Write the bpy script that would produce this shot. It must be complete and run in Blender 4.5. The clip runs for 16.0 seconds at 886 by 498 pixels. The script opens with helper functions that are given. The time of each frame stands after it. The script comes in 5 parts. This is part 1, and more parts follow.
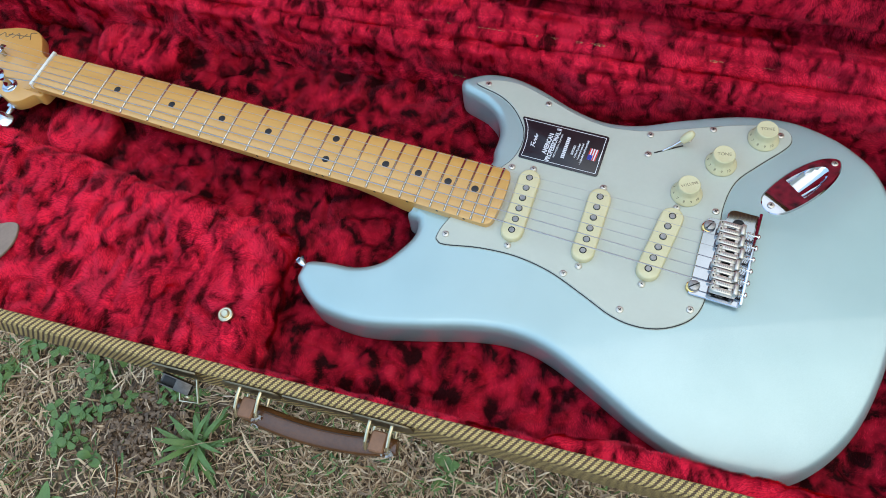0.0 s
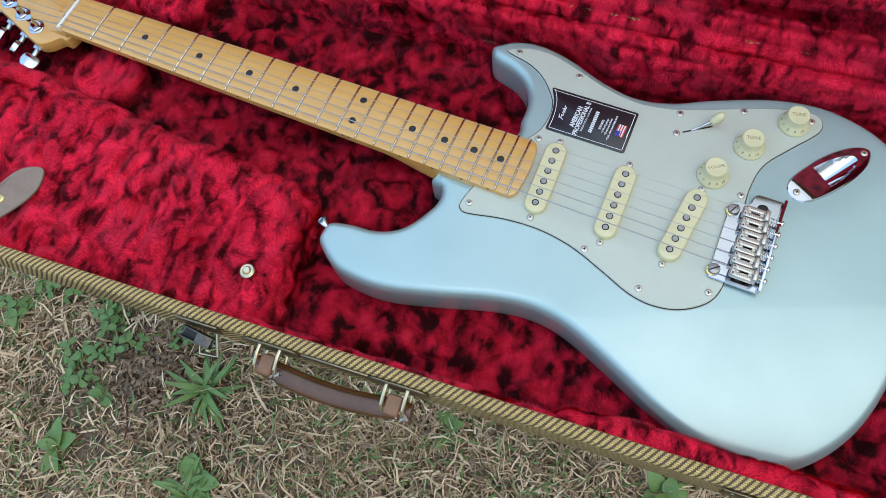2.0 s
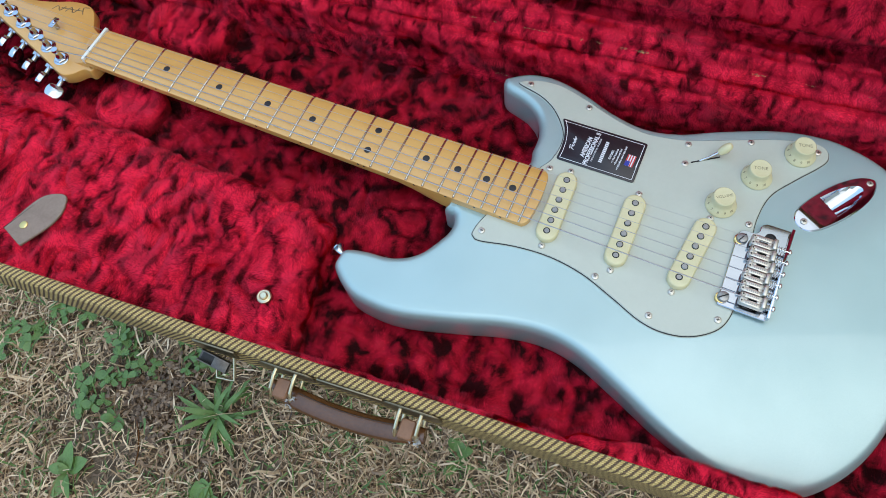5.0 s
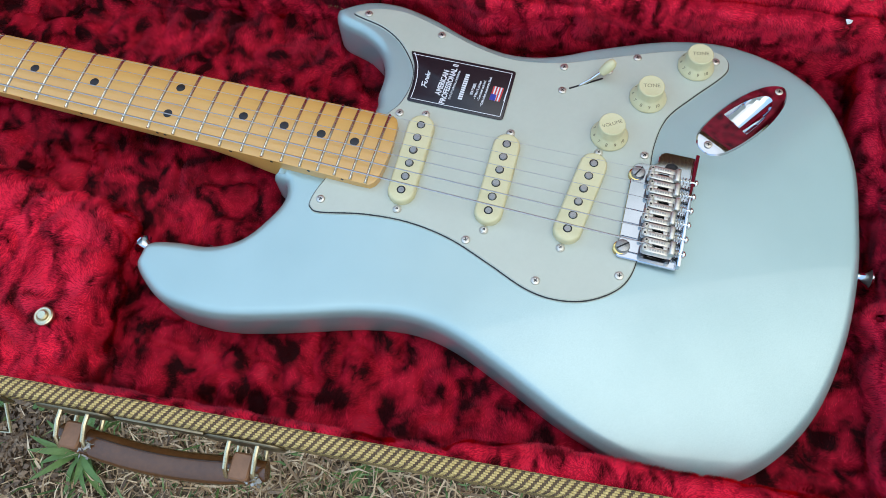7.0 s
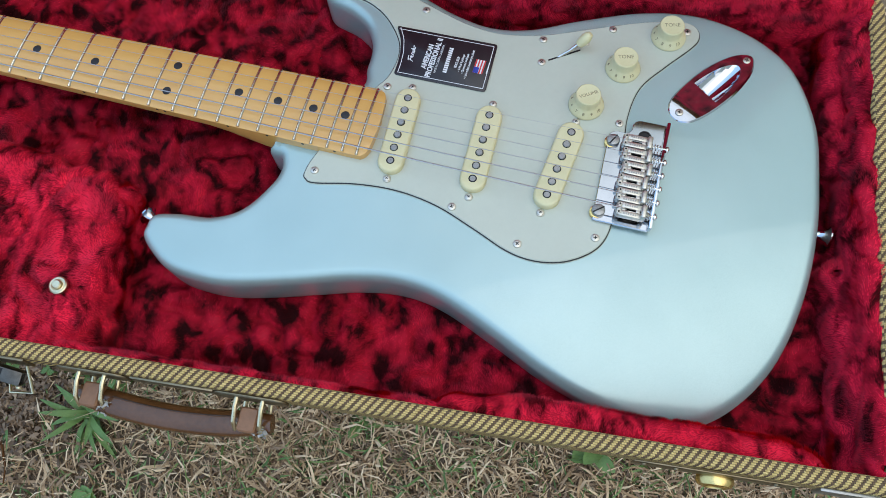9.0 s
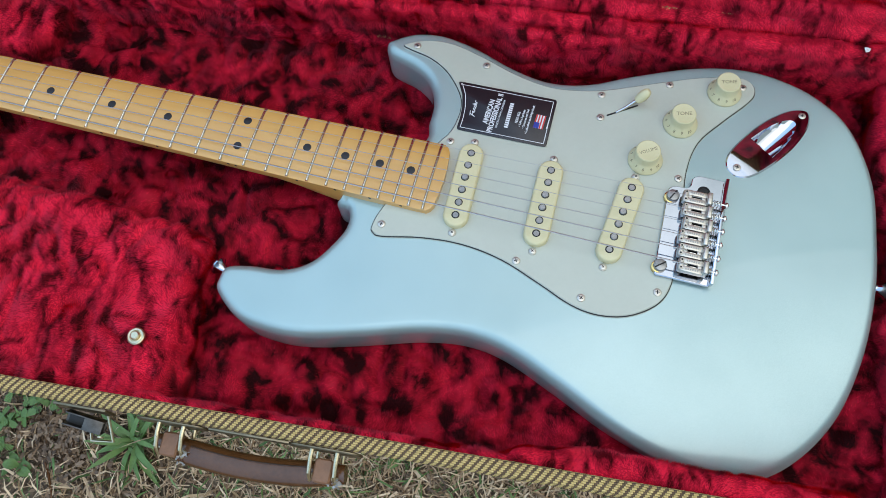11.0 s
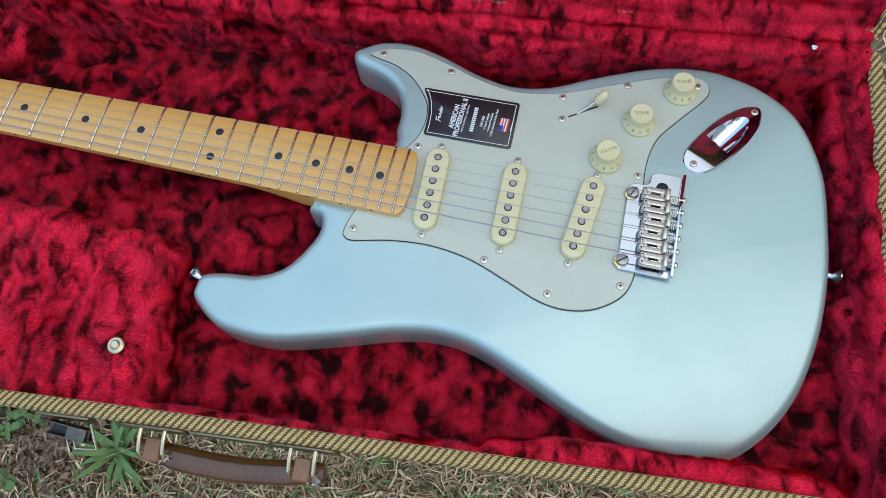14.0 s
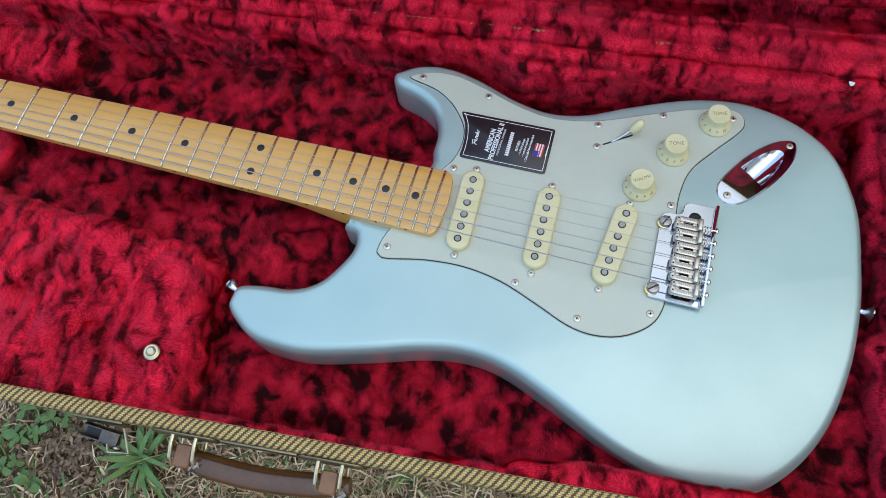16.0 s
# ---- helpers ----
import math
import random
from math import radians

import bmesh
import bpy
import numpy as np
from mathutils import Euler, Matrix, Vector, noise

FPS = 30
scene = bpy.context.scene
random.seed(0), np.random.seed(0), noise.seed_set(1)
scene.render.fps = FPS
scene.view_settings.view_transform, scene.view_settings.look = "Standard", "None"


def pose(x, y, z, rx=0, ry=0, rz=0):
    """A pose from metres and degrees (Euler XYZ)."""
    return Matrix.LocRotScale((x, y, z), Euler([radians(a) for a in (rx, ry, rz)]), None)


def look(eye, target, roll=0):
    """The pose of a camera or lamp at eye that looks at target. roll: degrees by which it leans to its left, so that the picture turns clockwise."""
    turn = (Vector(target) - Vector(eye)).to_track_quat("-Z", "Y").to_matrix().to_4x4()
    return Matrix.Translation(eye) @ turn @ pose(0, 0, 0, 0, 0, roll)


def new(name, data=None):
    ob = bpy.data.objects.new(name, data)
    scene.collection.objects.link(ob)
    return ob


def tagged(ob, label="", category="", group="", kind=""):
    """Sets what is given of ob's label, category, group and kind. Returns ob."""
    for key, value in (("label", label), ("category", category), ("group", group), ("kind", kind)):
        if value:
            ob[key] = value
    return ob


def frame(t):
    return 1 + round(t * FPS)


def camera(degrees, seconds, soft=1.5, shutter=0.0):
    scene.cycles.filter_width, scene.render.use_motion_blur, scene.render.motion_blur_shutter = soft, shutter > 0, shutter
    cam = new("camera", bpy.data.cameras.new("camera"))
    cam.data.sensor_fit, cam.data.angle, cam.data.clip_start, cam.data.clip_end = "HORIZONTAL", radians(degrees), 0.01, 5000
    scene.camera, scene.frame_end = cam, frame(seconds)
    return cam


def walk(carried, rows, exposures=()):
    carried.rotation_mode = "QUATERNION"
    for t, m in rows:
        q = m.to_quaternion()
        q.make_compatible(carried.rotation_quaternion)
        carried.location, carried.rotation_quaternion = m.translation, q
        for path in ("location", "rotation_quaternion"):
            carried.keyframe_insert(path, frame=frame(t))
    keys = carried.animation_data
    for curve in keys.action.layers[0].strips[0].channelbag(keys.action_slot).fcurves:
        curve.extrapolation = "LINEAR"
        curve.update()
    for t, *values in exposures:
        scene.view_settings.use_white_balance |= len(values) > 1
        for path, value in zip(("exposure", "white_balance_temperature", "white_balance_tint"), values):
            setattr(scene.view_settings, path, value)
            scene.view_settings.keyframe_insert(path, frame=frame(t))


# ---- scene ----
cam = camera(59.5, 16.0, soft=0.55)
PATH = [
    (0, (0.596, -0.312, 1.205), (0.112, 0.487, -0.564), -11.4),
    (0.5, (0.592, -0.309, 1.218), (0.099, 0.399, -0.586), -14.4),
    (1, (0.588, -0.313, 1.214), (0.094, 0.332, -0.614), -16.4),
    (1.5, (0.587, -0.311, 1.217), (0.111, 0.349, -0.61), -13.7),
    (2, (0.581, -0.308, 1.214), (0.12, 0.384, -0.606), -10.5),
    (2.5, (0.575, -0.306, 1.211), (0.144, 0.412, -0.605), -7.8),
    (3, (0.579, -0.302, 1.21), (0.172, 0.421, -0.61), -6.9),
    (3.5, (0.576, -0.312, 1.217), (0.17, 0.429, -0.596), -6.6),
    (3.7, (0.575, -0.314, 1.226), (0.143, 0.431, -0.579), -7.7),
    (5.8, (0.582, -0.315, 1.224), (0.076, 0.429, -0.563), -10.7),
    (6, (0.583, -0.291, 1.191), (0.117, 0.452, -0.606), -9.4),
    (6.5, (0.6, -0.267, 1.101), (0.198, 0.508, -0.698), -7.6),
    (7, (0.603, -0.251, 1.099), (0.306, 0.519, -0.723), -5.5),
    (7.5, (0.601, -0.249, 1.098), (0.365, 0.491, -0.745), -3.9),
    (8, (0.596, -0.26, 1.12), (0.361, 0.437, -0.74), -3.8),
    (8.5, (0.562, -0.304, 1.142), (0.3, 0.382, -0.718), -3.5),
    (9, (0.611, -0.259, 1.132), (0.353, 0.423, -0.731), -6.2),
    (9.5, (0.594, -0.24, 1.164), (0.331, 0.425, -0.704), -9.0),
    (9.7, (0.586, -0.248, 1.165), (0.316, 0.416, -0.703), -9.3),
    (11.8, (0.571, -0.248, 1.152), (0.265, 0.474, -0.688), -7.7),
    (12, (0.575, -0.245, 1.151), (0.272, 0.471, -0.691), -7.8),
    (12.5, (0.568, -0.249, 1.16), (0.276, 0.44, -0.695), -7.6),
    (13, (0.567, -0.249, 1.165), (0.268, 0.448, -0.685), -7.7),
    (13.5, (0.585, -0.245, 1.173), (0.299, 0.47, -0.673), -8.1),
    (14, (0.584, -0.252, 1.175), (0.325, 0.464, -0.675), -7.1),
    (14.5, (0.583, -0.268, 1.17), (0.34, 0.464, -0.675), -5.3),
    (15, (0.583, -0.267, 1.171), (0.334, 0.47, -0.671), -5.2),
    (15.5, (0.579, -0.272, 1.18), (0.28, 0.488, -0.645), -6.2),
    (16, (0.579, -0.258, 1.182), (0.249, 0.495, -0.641), -8.4),
]
EXPOSURES = [(0, 1.20), (3.7, 1.14), (6.5, 1.18), (9.0, 1.06), (16, 1.04)]
walk(cam, [(t, look(eye, target, roll)) for t, eye, target, roll in PATH], EXPOSURES)

SUN_ROUND = 100         # degrees, clockwise from +y
# ---- light: bright overcast sky with a veiled sun ----
FACE = 0.64            # height of the guitar's face over the ground
TURN_CASE = 5.6        # degrees by which the case lies turned against the guitar
world = bpy.data.worlds.new("overcast_sky")
scene.world = world
world.use_nodes = True
wn = world.node_tree
sky = wn.nodes.new("ShaderNodeTexSky")
sky.sky_type, sky.sun_disc = "NISHITA", False
sky.sun_elevation, sky.sun_rotation = radians(66), radians(SUN_ROUND)
sky.air_density, sky.dust_density, sky.ozone_density = 1.0, 2.0, 1.0
# thin broken cloud: blue gaps on one side, a white bank overhead; the dark grey-green towards +x is added to dim
# reflections
where = wn.nodes.new("ShaderNodeTexCoord")
split = wn.nodes.new("ShaderNodeSeparateXYZ")
wn.links.new(where.outputs["Generated"], split.inputs[0])
puff = wn.nodes.new("ShaderNodeTexNoise")
puff.inputs["Scale"].default_value, puff.inputs["Detail"].default_value, puff.inputs["Roughness"].default_value = 3.0, 5.0, 0.55
wn.links.new(where.outputs["Generated"], puff.inputs["Vector"])


def sky_sum(a, b, factor, op="MULTIPLY_ADD"):
    n = wn.nodes.new("ShaderNodeMath")
    n.operation = op
    wn.links.new(a, n.inputs[0])
    n.inputs[1].default_value = factor
    if isinstance(b, float):
        n.inputs[2].default_value = b
    else:
        wn.links.new(b, n.inputs[2])
    return n.outputs[0]


cover = sky_sum(puff.outputs["Fac"], sky_sum(split.outputs[0], sky_sum(split.outputs[1], 0.06, 0.22), 0.58), 0.65)
bank = wn.nodes.new("ShaderNodeValToRGB")
bank.color_ramp.elements[0].position, bank.color_ramp.elements[0].color = 0.28, (0.42, 0.66, 0.97, 1)
bank.color_ramp.elements[1].position, bank.color_ramp.elements[1].color = 0.64, (0.30, 0.365, 0.335, 1)
crest = bank.color_ramp.elements.new(0.47)
crest.color = (0.80, 0.86, 0.89, 1)
wn.links.new(cover, bank.inputs[0])
rise = wn.nodes.new("ShaderNodeMapRange")
rise.inputs[1].default_value, rise.inputs[2].default_value = 0.0, 1.0
rise.inputs[3].default_value, rise.inputs[4].default_value = 5.2, 10.2
wn.links.new(split.outputs[2], rise.inputs[0])
cloud = wn.nodes.new("ShaderNodeMix")
cloud.data_type, cloud.blend_type = "RGBA", "MULTIPLY"
cloud.inputs[0].default_value = 1.0
wn.links.new(bank.outputs[0], cloud.inputs[6])
wn.links.new(rise.outputs[0], cloud.inputs[7])
veil = wn.nodes.new("ShaderNodeMix")
veil.data_type = "RGBA"
veil.inputs[0].default_value = 0.88
wn.links.new(sky.outputs[0], veil.inputs[6])
wn.links.new(cloud.outputs[2], veil.inputs[7])
wn.links.new(veil.outputs[2], wn.nodes["Background"].inputs[0])
wn.nodes["Background"].inputs[1].default_value = 0.1
sun_data = bpy.data.lights.new("sun", "SUN")
sun_data.energy, sun_data.angle, sun_data.color = 0.35, radians(60), (1.0, 0.98, 0.95)
sun = new("sun", sun_data)
sun.matrix_world = look((0, 0, 0), (-math.sin(radians(SUN_ROUND)) * 0.41, -math.cos(radians(SUN_ROUND)) * 0.41, -0.91))
scene.view_settings.exposure = 0.32
LID_OPEN = 104         # degrees
PILE = 1900000          # fibres to the square metre
LOBED = [(-0.195, -0.171, 1.1), (-0.194, -0.276, 1.0), (-0.366, -0.254, 1.0), (-0.31, -0.15, 0.9), (-0.15, -0.22, 0.8), (-0.05, -0.14, 0.9)]
BROAD = [(0.737, -0.088, 1.2), (0.411, -0.125, 0.8), (-0.146, -0.395, 1.1), (0.092, -0.357, 1.2), (0.171, -0.06, 1.0), (-0.13, -0.30, 0.7)]

# ---- materials ----
def shader(name, colour, rough=0.5, metal=0.0, coat=0.0, coat_rough=0.03):
    m = bpy.data.materials.new(name)
    m.use_nodes = True
    b = m.node_tree.nodes["Principled BSDF"]
    b.inputs["Base Color"].default_value = (*colour, 1)
    b.inputs["Roughness"].default_value = rough
    b.inputs["Metallic"].default_value = metal
    b.inputs["Coat Weight"].default_value = coat
    b.inputs["Coat Roughness"].default_value = coat_rough
    return m, m.node_tree, b


def node(nt, kind, **values):
    n = nt.nodes.new(kind)
    for key, value in values.items():
        n.inputs[key].default_value = value
    return n


def coords(nt, stretch=(1, 1, 1), turn=(0, 0, 0)):
    tc, mp = nt.nodes.new("ShaderNodeTexCoord"), nt.nodes.new("ShaderNodeMapping")
    mp.inputs["Scale"].default_value = stretch
    mp.inputs["Rotation"].default_value = turn
    nt.links.new(tc.outputs["Object"], mp.inputs["Vector"])
    return mp.outputs["Vector"]


def speckle(nt, where, scale, detail=3.0, rough=0.6):
    n = node(nt, "ShaderNodeTexNoise", Scale=scale, Detail=detail, Roughness=rough)
    nt.links.new(where, n.inputs["Vector"])
    return n.outputs["Fac"]


def ramp(nt, fac, *stops):
    r = nt.nodes.new("ShaderNodeValToRGB")
    while len(r.color_ramp.elements) < len(stops):
        r.color_ramp.elements.new(0.5)
    for e, (at, c) in zip(r.color_ramp.elements, stops):
        e.position, e.color = at, (*c, 1)
    nt.links.new(fac, r.inputs[0])
    return r.outputs[0]


def calc(nt, op, a, b=0.0, c=0.0):
    n = nt.nodes.new("ShaderNodeMath")
    n.operation = op
    for socket, v in zip(n.inputs, (a, b, c)):
        if isinstance(v, (int, float)):
            socket.default_value = v
        else:
            nt.links.new(v, socket)
    return n.outputs[0]


def mixed(nt, fac, a, b, kind="MIX"):
    n = nt.nodes.new("ShaderNodeMix")
    n.data_type, n.blend_type = "RGBA", kind
    for socket, v in zip((n.inputs[0], n.inputs[6], n.inputs[7]), (fac, a, b)):
        if isinstance(v, (int, float)):
            socket.default_value = v
        elif isinstance(v, tuple):
            socket.default_value = (*v, 1)
        else:
            nt.links.new(v, socket)
    return n.outputs[2]


def relief(nt, b, height, strength=0.3, far=0.001):
    n = node(nt, "ShaderNodeBump", Strength=strength, Distance=far)
    nt.links.new(height, n.inputs["Height"])
    nt.links.new(n.outputs[0], b.inputs["Normal"])


def varied(name, dark, light, scale, rough=0.5, metal=0.0, coat=0.0, bump=0.0, stretch=(1, 1, 1), wear=0.0):
    """A material whose colour drifts between two tones at two scales."""
    m, nt, b = shader(name, light, rough, metal, coat)
    at = coords(nt, stretch)
    big, fine = speckle(nt, at, scale), speckle(nt, at, scale * 9)
    fac = calc(nt, "ADD", calc(nt, "MULTIPLY", big, 0.65), calc(nt, "MULTIPLY", fine, 0.35))
    nt.links.new(ramp(nt, fac, (0.3, dark), (0.7, light)), b.inputs["Base Color"])
    if wear:
        nt.links.new(calc(nt, "MULTIPLY_ADD", fine, wear, rough - wear / 2), b.inputs["Roughness"])
    if bump:
        relief(nt, b, fine, bump, 0.0004)
    return m


def paint_metallic():
    m, nt, b = shader("surf_green_metallic", (0.4, 0.55, 0.53), 0.40, 0.42, 1.0, 0.015)
    at = coords(nt)
    v = node(nt, "ShaderNodeTexVoronoi", Scale=2600.0)
    nt.links.new(at, v.inputs["Vector"])
    flake = calc(nt, "MULTIPLY", speckle(nt, at, 1500.0, 1.0), 1.0)
    big = speckle(nt, at, 14.0)
    tone = calc(nt, "ADD", calc(nt, "MULTIPLY", flake, 0.55), calc(nt, "MULTIPLY", big, 0.45))
    nt.links.new(ramp(nt, tone, (0.3, PAINT_DARK), (0.7, PAINT_LIGHT)), b.inputs["Base Color"])
    n = node(nt, "ShaderNodeBump", Strength=0.10, Distance=0.0002)
    nt.links.new(v.outputs["Color"], n.inputs["Height"])
    nt.links.new(n.outputs[0], b.inputs["Normal"])
    return m


PAINT_DARK, PAINT_LIGHT = (0.315, 0.434, 0.426), (0.408, 0.536, 0.520)


def maple():
    m, nt, b = shader("honey_maple", (0.6, 0.33, 0.1), 0.32, 0, 0.5, 0.12)
    at = coords(nt, (4, 34, 34))
    grain = speckle(nt, at, 3.0, 5.0, 0.6)
    wide = speckle(nt, coords(nt, (3, 14, 14)), 3.0, 2.0)
    fac = calc(nt, "ADD", calc(nt, "MULTIPLY", grain, 0.6), calc(nt, "MULTIPLY", wide, 0.4))
    nt.links.new(ramp(nt, fac, (0.3, (0.60, 0.31, 0.075)), (0.55, (0.67, 0.365, 0.10)), (0.75, (0.72, 0.42, 0.135))), b.inputs["Base Color"])
    relief(nt, b, grain, 0.05, 0.0003)
    return m


def tweed(name, along, across, angle):
    """Woven tweed: slanting rows of yellow thread between brown ones. along, across: the axes of the cloth."""
    m, nt, b = shader(name, (0.45, 0.3, 0.1), 0.8)
    tc, sep = nt.nodes.new("ShaderNodeTexCoord"), nt.nodes.new("ShaderNodeSeparateXYZ")
    nt.links.new(tc.outputs["Object"], sep.inputs[0])
    p, q = sep.outputs[along], sep.outputs[across]
    wob = calc(nt, "MULTIPLY", calc(nt, "SUBTRACT", speckle(nt, tc.outputs["Object"], 170.0, 2.0), 0.5), 0.0009)
    thread = calc(nt, "MULTIPLY", calc(nt, "ADD", q, wob), 1 / 0.00140)
    row, within = calc(nt, "FLOOR", thread), calc(nt, "PINGPONG", thread, 0.5)
    stitch = calc(nt, "FRACT", calc(nt, "MULTIPLY", calc(nt, "ADD", calc(nt, "SUBTRACT", p, calc(nt, "MULTIPLY", row, 0.00098 * angle)), wob), 1 / 0.0050))
    off = calc(nt, "ABSOLUTE", calc(nt, "SUBTRACT", stitch, 0.5))
    hue = speckle(nt, tc.outputs["Object"], 900.0, 2.0)
    yellow = ramp(nt, hue, (0.3, (0.50, 0.34, 0.11)), (0.7, (0.78, 0.58, 0.24)))
    brown = ramp(nt, hue, (0.3, (0.085, 0.048, 0.024)), (0.7, (0.19, 0.115, 0.062)))
    fac = ramp(nt, off, (0.25, (1, 1, 1)), (0.31, (0, 0, 0)))
    seam = ramp(nt, within, (0.02, (0.48, 0.43, 0.38)), (0.20, (1, 1, 1)))
    nt.links.new(mixed(nt, 1.0, mixed(nt, fac, brown, yellow), seam, "MULTIPLY"), b.inputs["Base Color"])
    relief(nt, b, calc(nt, "ADD", within, calc(nt, "MULTIPLY", fac, 0.35)), 0.9, 0.0010)
    return m


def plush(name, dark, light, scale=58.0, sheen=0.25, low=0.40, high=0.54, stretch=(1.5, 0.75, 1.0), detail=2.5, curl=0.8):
    """Crushed velvet: colour patches paint sheen and shade of leaning pile, within broader drifts."""
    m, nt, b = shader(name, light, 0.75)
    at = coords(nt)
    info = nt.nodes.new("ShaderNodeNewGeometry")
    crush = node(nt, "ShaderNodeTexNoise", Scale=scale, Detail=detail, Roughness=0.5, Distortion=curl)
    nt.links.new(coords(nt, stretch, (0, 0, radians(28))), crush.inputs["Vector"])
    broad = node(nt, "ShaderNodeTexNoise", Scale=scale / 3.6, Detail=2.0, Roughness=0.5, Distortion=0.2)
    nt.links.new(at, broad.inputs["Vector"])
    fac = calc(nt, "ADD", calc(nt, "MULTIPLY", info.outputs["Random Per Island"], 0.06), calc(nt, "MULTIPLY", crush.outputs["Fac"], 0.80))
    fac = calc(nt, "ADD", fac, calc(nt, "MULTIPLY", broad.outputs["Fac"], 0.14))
    # dark stop paints the shaded hollows, bright stop the highlights of the nap
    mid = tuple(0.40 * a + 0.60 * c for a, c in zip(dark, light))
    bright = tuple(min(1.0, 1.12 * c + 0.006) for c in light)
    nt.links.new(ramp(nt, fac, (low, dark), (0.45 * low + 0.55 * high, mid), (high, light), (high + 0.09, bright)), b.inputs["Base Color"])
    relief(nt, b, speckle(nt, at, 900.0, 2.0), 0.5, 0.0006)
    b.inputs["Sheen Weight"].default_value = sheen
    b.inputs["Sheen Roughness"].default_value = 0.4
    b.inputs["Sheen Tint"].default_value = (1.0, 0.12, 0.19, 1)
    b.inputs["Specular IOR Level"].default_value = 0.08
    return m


def straw_like(name, dark, mid, light):
    m, nt, b = shader(name, mid, 0.7)
    info = nt.nodes.new("ShaderNodeNewGeometry")
    nt.links.new(ramp(nt, info.outputs["Random Per Island"], (0.0, dark), (0.5, mid), (1.0, light)), b.inputs["Base Color"])
    return m


def soil():
    m, nt, b = shader("soil", (0.1, 0.08, 0.05), 0.95)
    at = coords(nt)
    big, fine = speckle(nt, at, 6.0, 4.0), speckle(nt, at, 90.0, 4.0)
    fac = calc(nt, "ADD", calc(nt, "MULTIPLY", big, 0.5), calc(nt, "MULTIPLY", fine, 0.5))
    nt.links.new(ramp(nt, fac, (0.3, (0.05, 0.034, 0.022)), (0.5, (0.17, 0.12, 0.078)), (0.7, (0.31, 0.22, 0.14))), b.inputs["Base Color"])
    relief(nt, b, fine, 0.8, 0.01)
    return m


MAT_PAINT = paint_metallic()
MAT_MAPLE = maple()
MAT_GUARD = varied("mint_plastic", (0.465, 0.48, 0.40), (0.505, 0.52, 0.435), 30, 0.32, coat=0.2, wear=0.08)
MAT_BLACK = varied("black_plastic", (0.012, 0.012, 0.013), (0.02, 0.02, 0.022), 60, 0.4)
MAT_CREAM = varied("aged_cream_plastic", (0.62, 0.55, 0.31), (0.68, 0.61, 0.37), 60, 0.38, bump=0.05, wear=0.1)
MAT_CHROME = varied("chrome", (0.46, 0.485, 0.54), (0.52, 0.545, 0.60), 40, 0.05, 1.0, wear=0.04)
MAT_NICKEL = varied("nickel_steel", (0.62, 0.60, 0.56), (0.80, 0.78, 0.74), 300, 0.24, 1.0, wear=0.2)
MAT_SADDLE = varied("dull_nickel", (0.50, 0.465, 0.41), (0.70, 0.66, 0.59), 500, 0.42, 1.0, wear=0.15)
MAT_LINK = varied("pale_brass", (0.60, 0.50, 0.32), (0.78, 0.68, 0.47), 200, 0.3, 1.0, wear=0.2)
MAT_FRET = varied("fret_wire", (0.52, 0.49, 0.44), (0.68, 0.65, 0.60), 300, 0.22, 1.0, wear=0.2)
MAT_PAPER = varied("paper", (0.70, 0.70, 0.68), (0.80, 0.80, 0.78), 300, 0.7)
MAT_POLE = varied("grey_magnet", (0.26, 0.26, 0.26), (0.42, 0.41, 0.40), 900, 0.38, 0.9, wear=0.2)
MAT_STRING = varied("string_steel", (0.42, 0.42, 0.42), (0.58, 0.57, 0.56), 400, 0.34, 1.0)
MAT_BONE = varied("bone", (0.72, 0.70, 0.62), (0.82, 0.80, 0.73), 200, 0.4)
MAT_INK = varied("worn_brown_ink", (0.13, 0.10, 0.06), (0.33, 0.27, 0.16), 500, 0.5)
MAT_DARK = varied("dark_hole", (0.006, 0.006, 0.006), (0.012, 0.012, 0.012), 300, 0.6)
MAT_TWEED_TOP = tweed("tweed_rim", 0, 1, 1.0)
MAT_TWEED_SIDE = tweed("tweed_side", 0, 2, 1.0)
MAT_TWEED_END = tweed("tweed_end", 1, 0, -1.0)
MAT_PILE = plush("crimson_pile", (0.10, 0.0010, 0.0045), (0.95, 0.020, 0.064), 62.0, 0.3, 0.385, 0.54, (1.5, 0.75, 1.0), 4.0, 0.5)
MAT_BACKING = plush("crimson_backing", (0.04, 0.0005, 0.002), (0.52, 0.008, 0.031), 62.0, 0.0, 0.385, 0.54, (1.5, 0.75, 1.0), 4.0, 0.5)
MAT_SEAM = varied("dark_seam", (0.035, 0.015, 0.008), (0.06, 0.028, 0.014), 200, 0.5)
# darker copies of pile and backing: the deep floor's shade put into colour
MAT_SHADED_PILE = plush("shaded_crimson_pile", (0.03, 0.0004, 0.0016), (0.66, 0.011, 0.040), 54.0, 0.2, 0.43, 0.60, (1.15, 0.9, 1.0), 4.5, 0.3)
MAT_SHADED_FLOOR = plush("shaded_crimson_floor", (0.018, 0.0003, 0.001), (0.38, 0.0058, 0.022), 54.0, 0.0, 0.43, 0.60, (1.15, 0.9, 1.0), 4.5, 0.3)
MAT_LEATHER = varied("tan_leather", (0.075, 0.027, 0.008), (0.13, 0.050, 0.016), 45, 0.24, coat=0.3, bump=0.08, wear=0.1)
MAT_BAND = varied("light_tan_leather", (0.17, 0.075, 0.034), (0.26, 0.12, 0.058), 60, 0.45, bump=0.15)
MAT_SUEDE = varied("grey_brown_leather", (0.20, 0.135, 0.10), (0.29, 0.205, 0.155), 60, 0.62, bump=0.2)
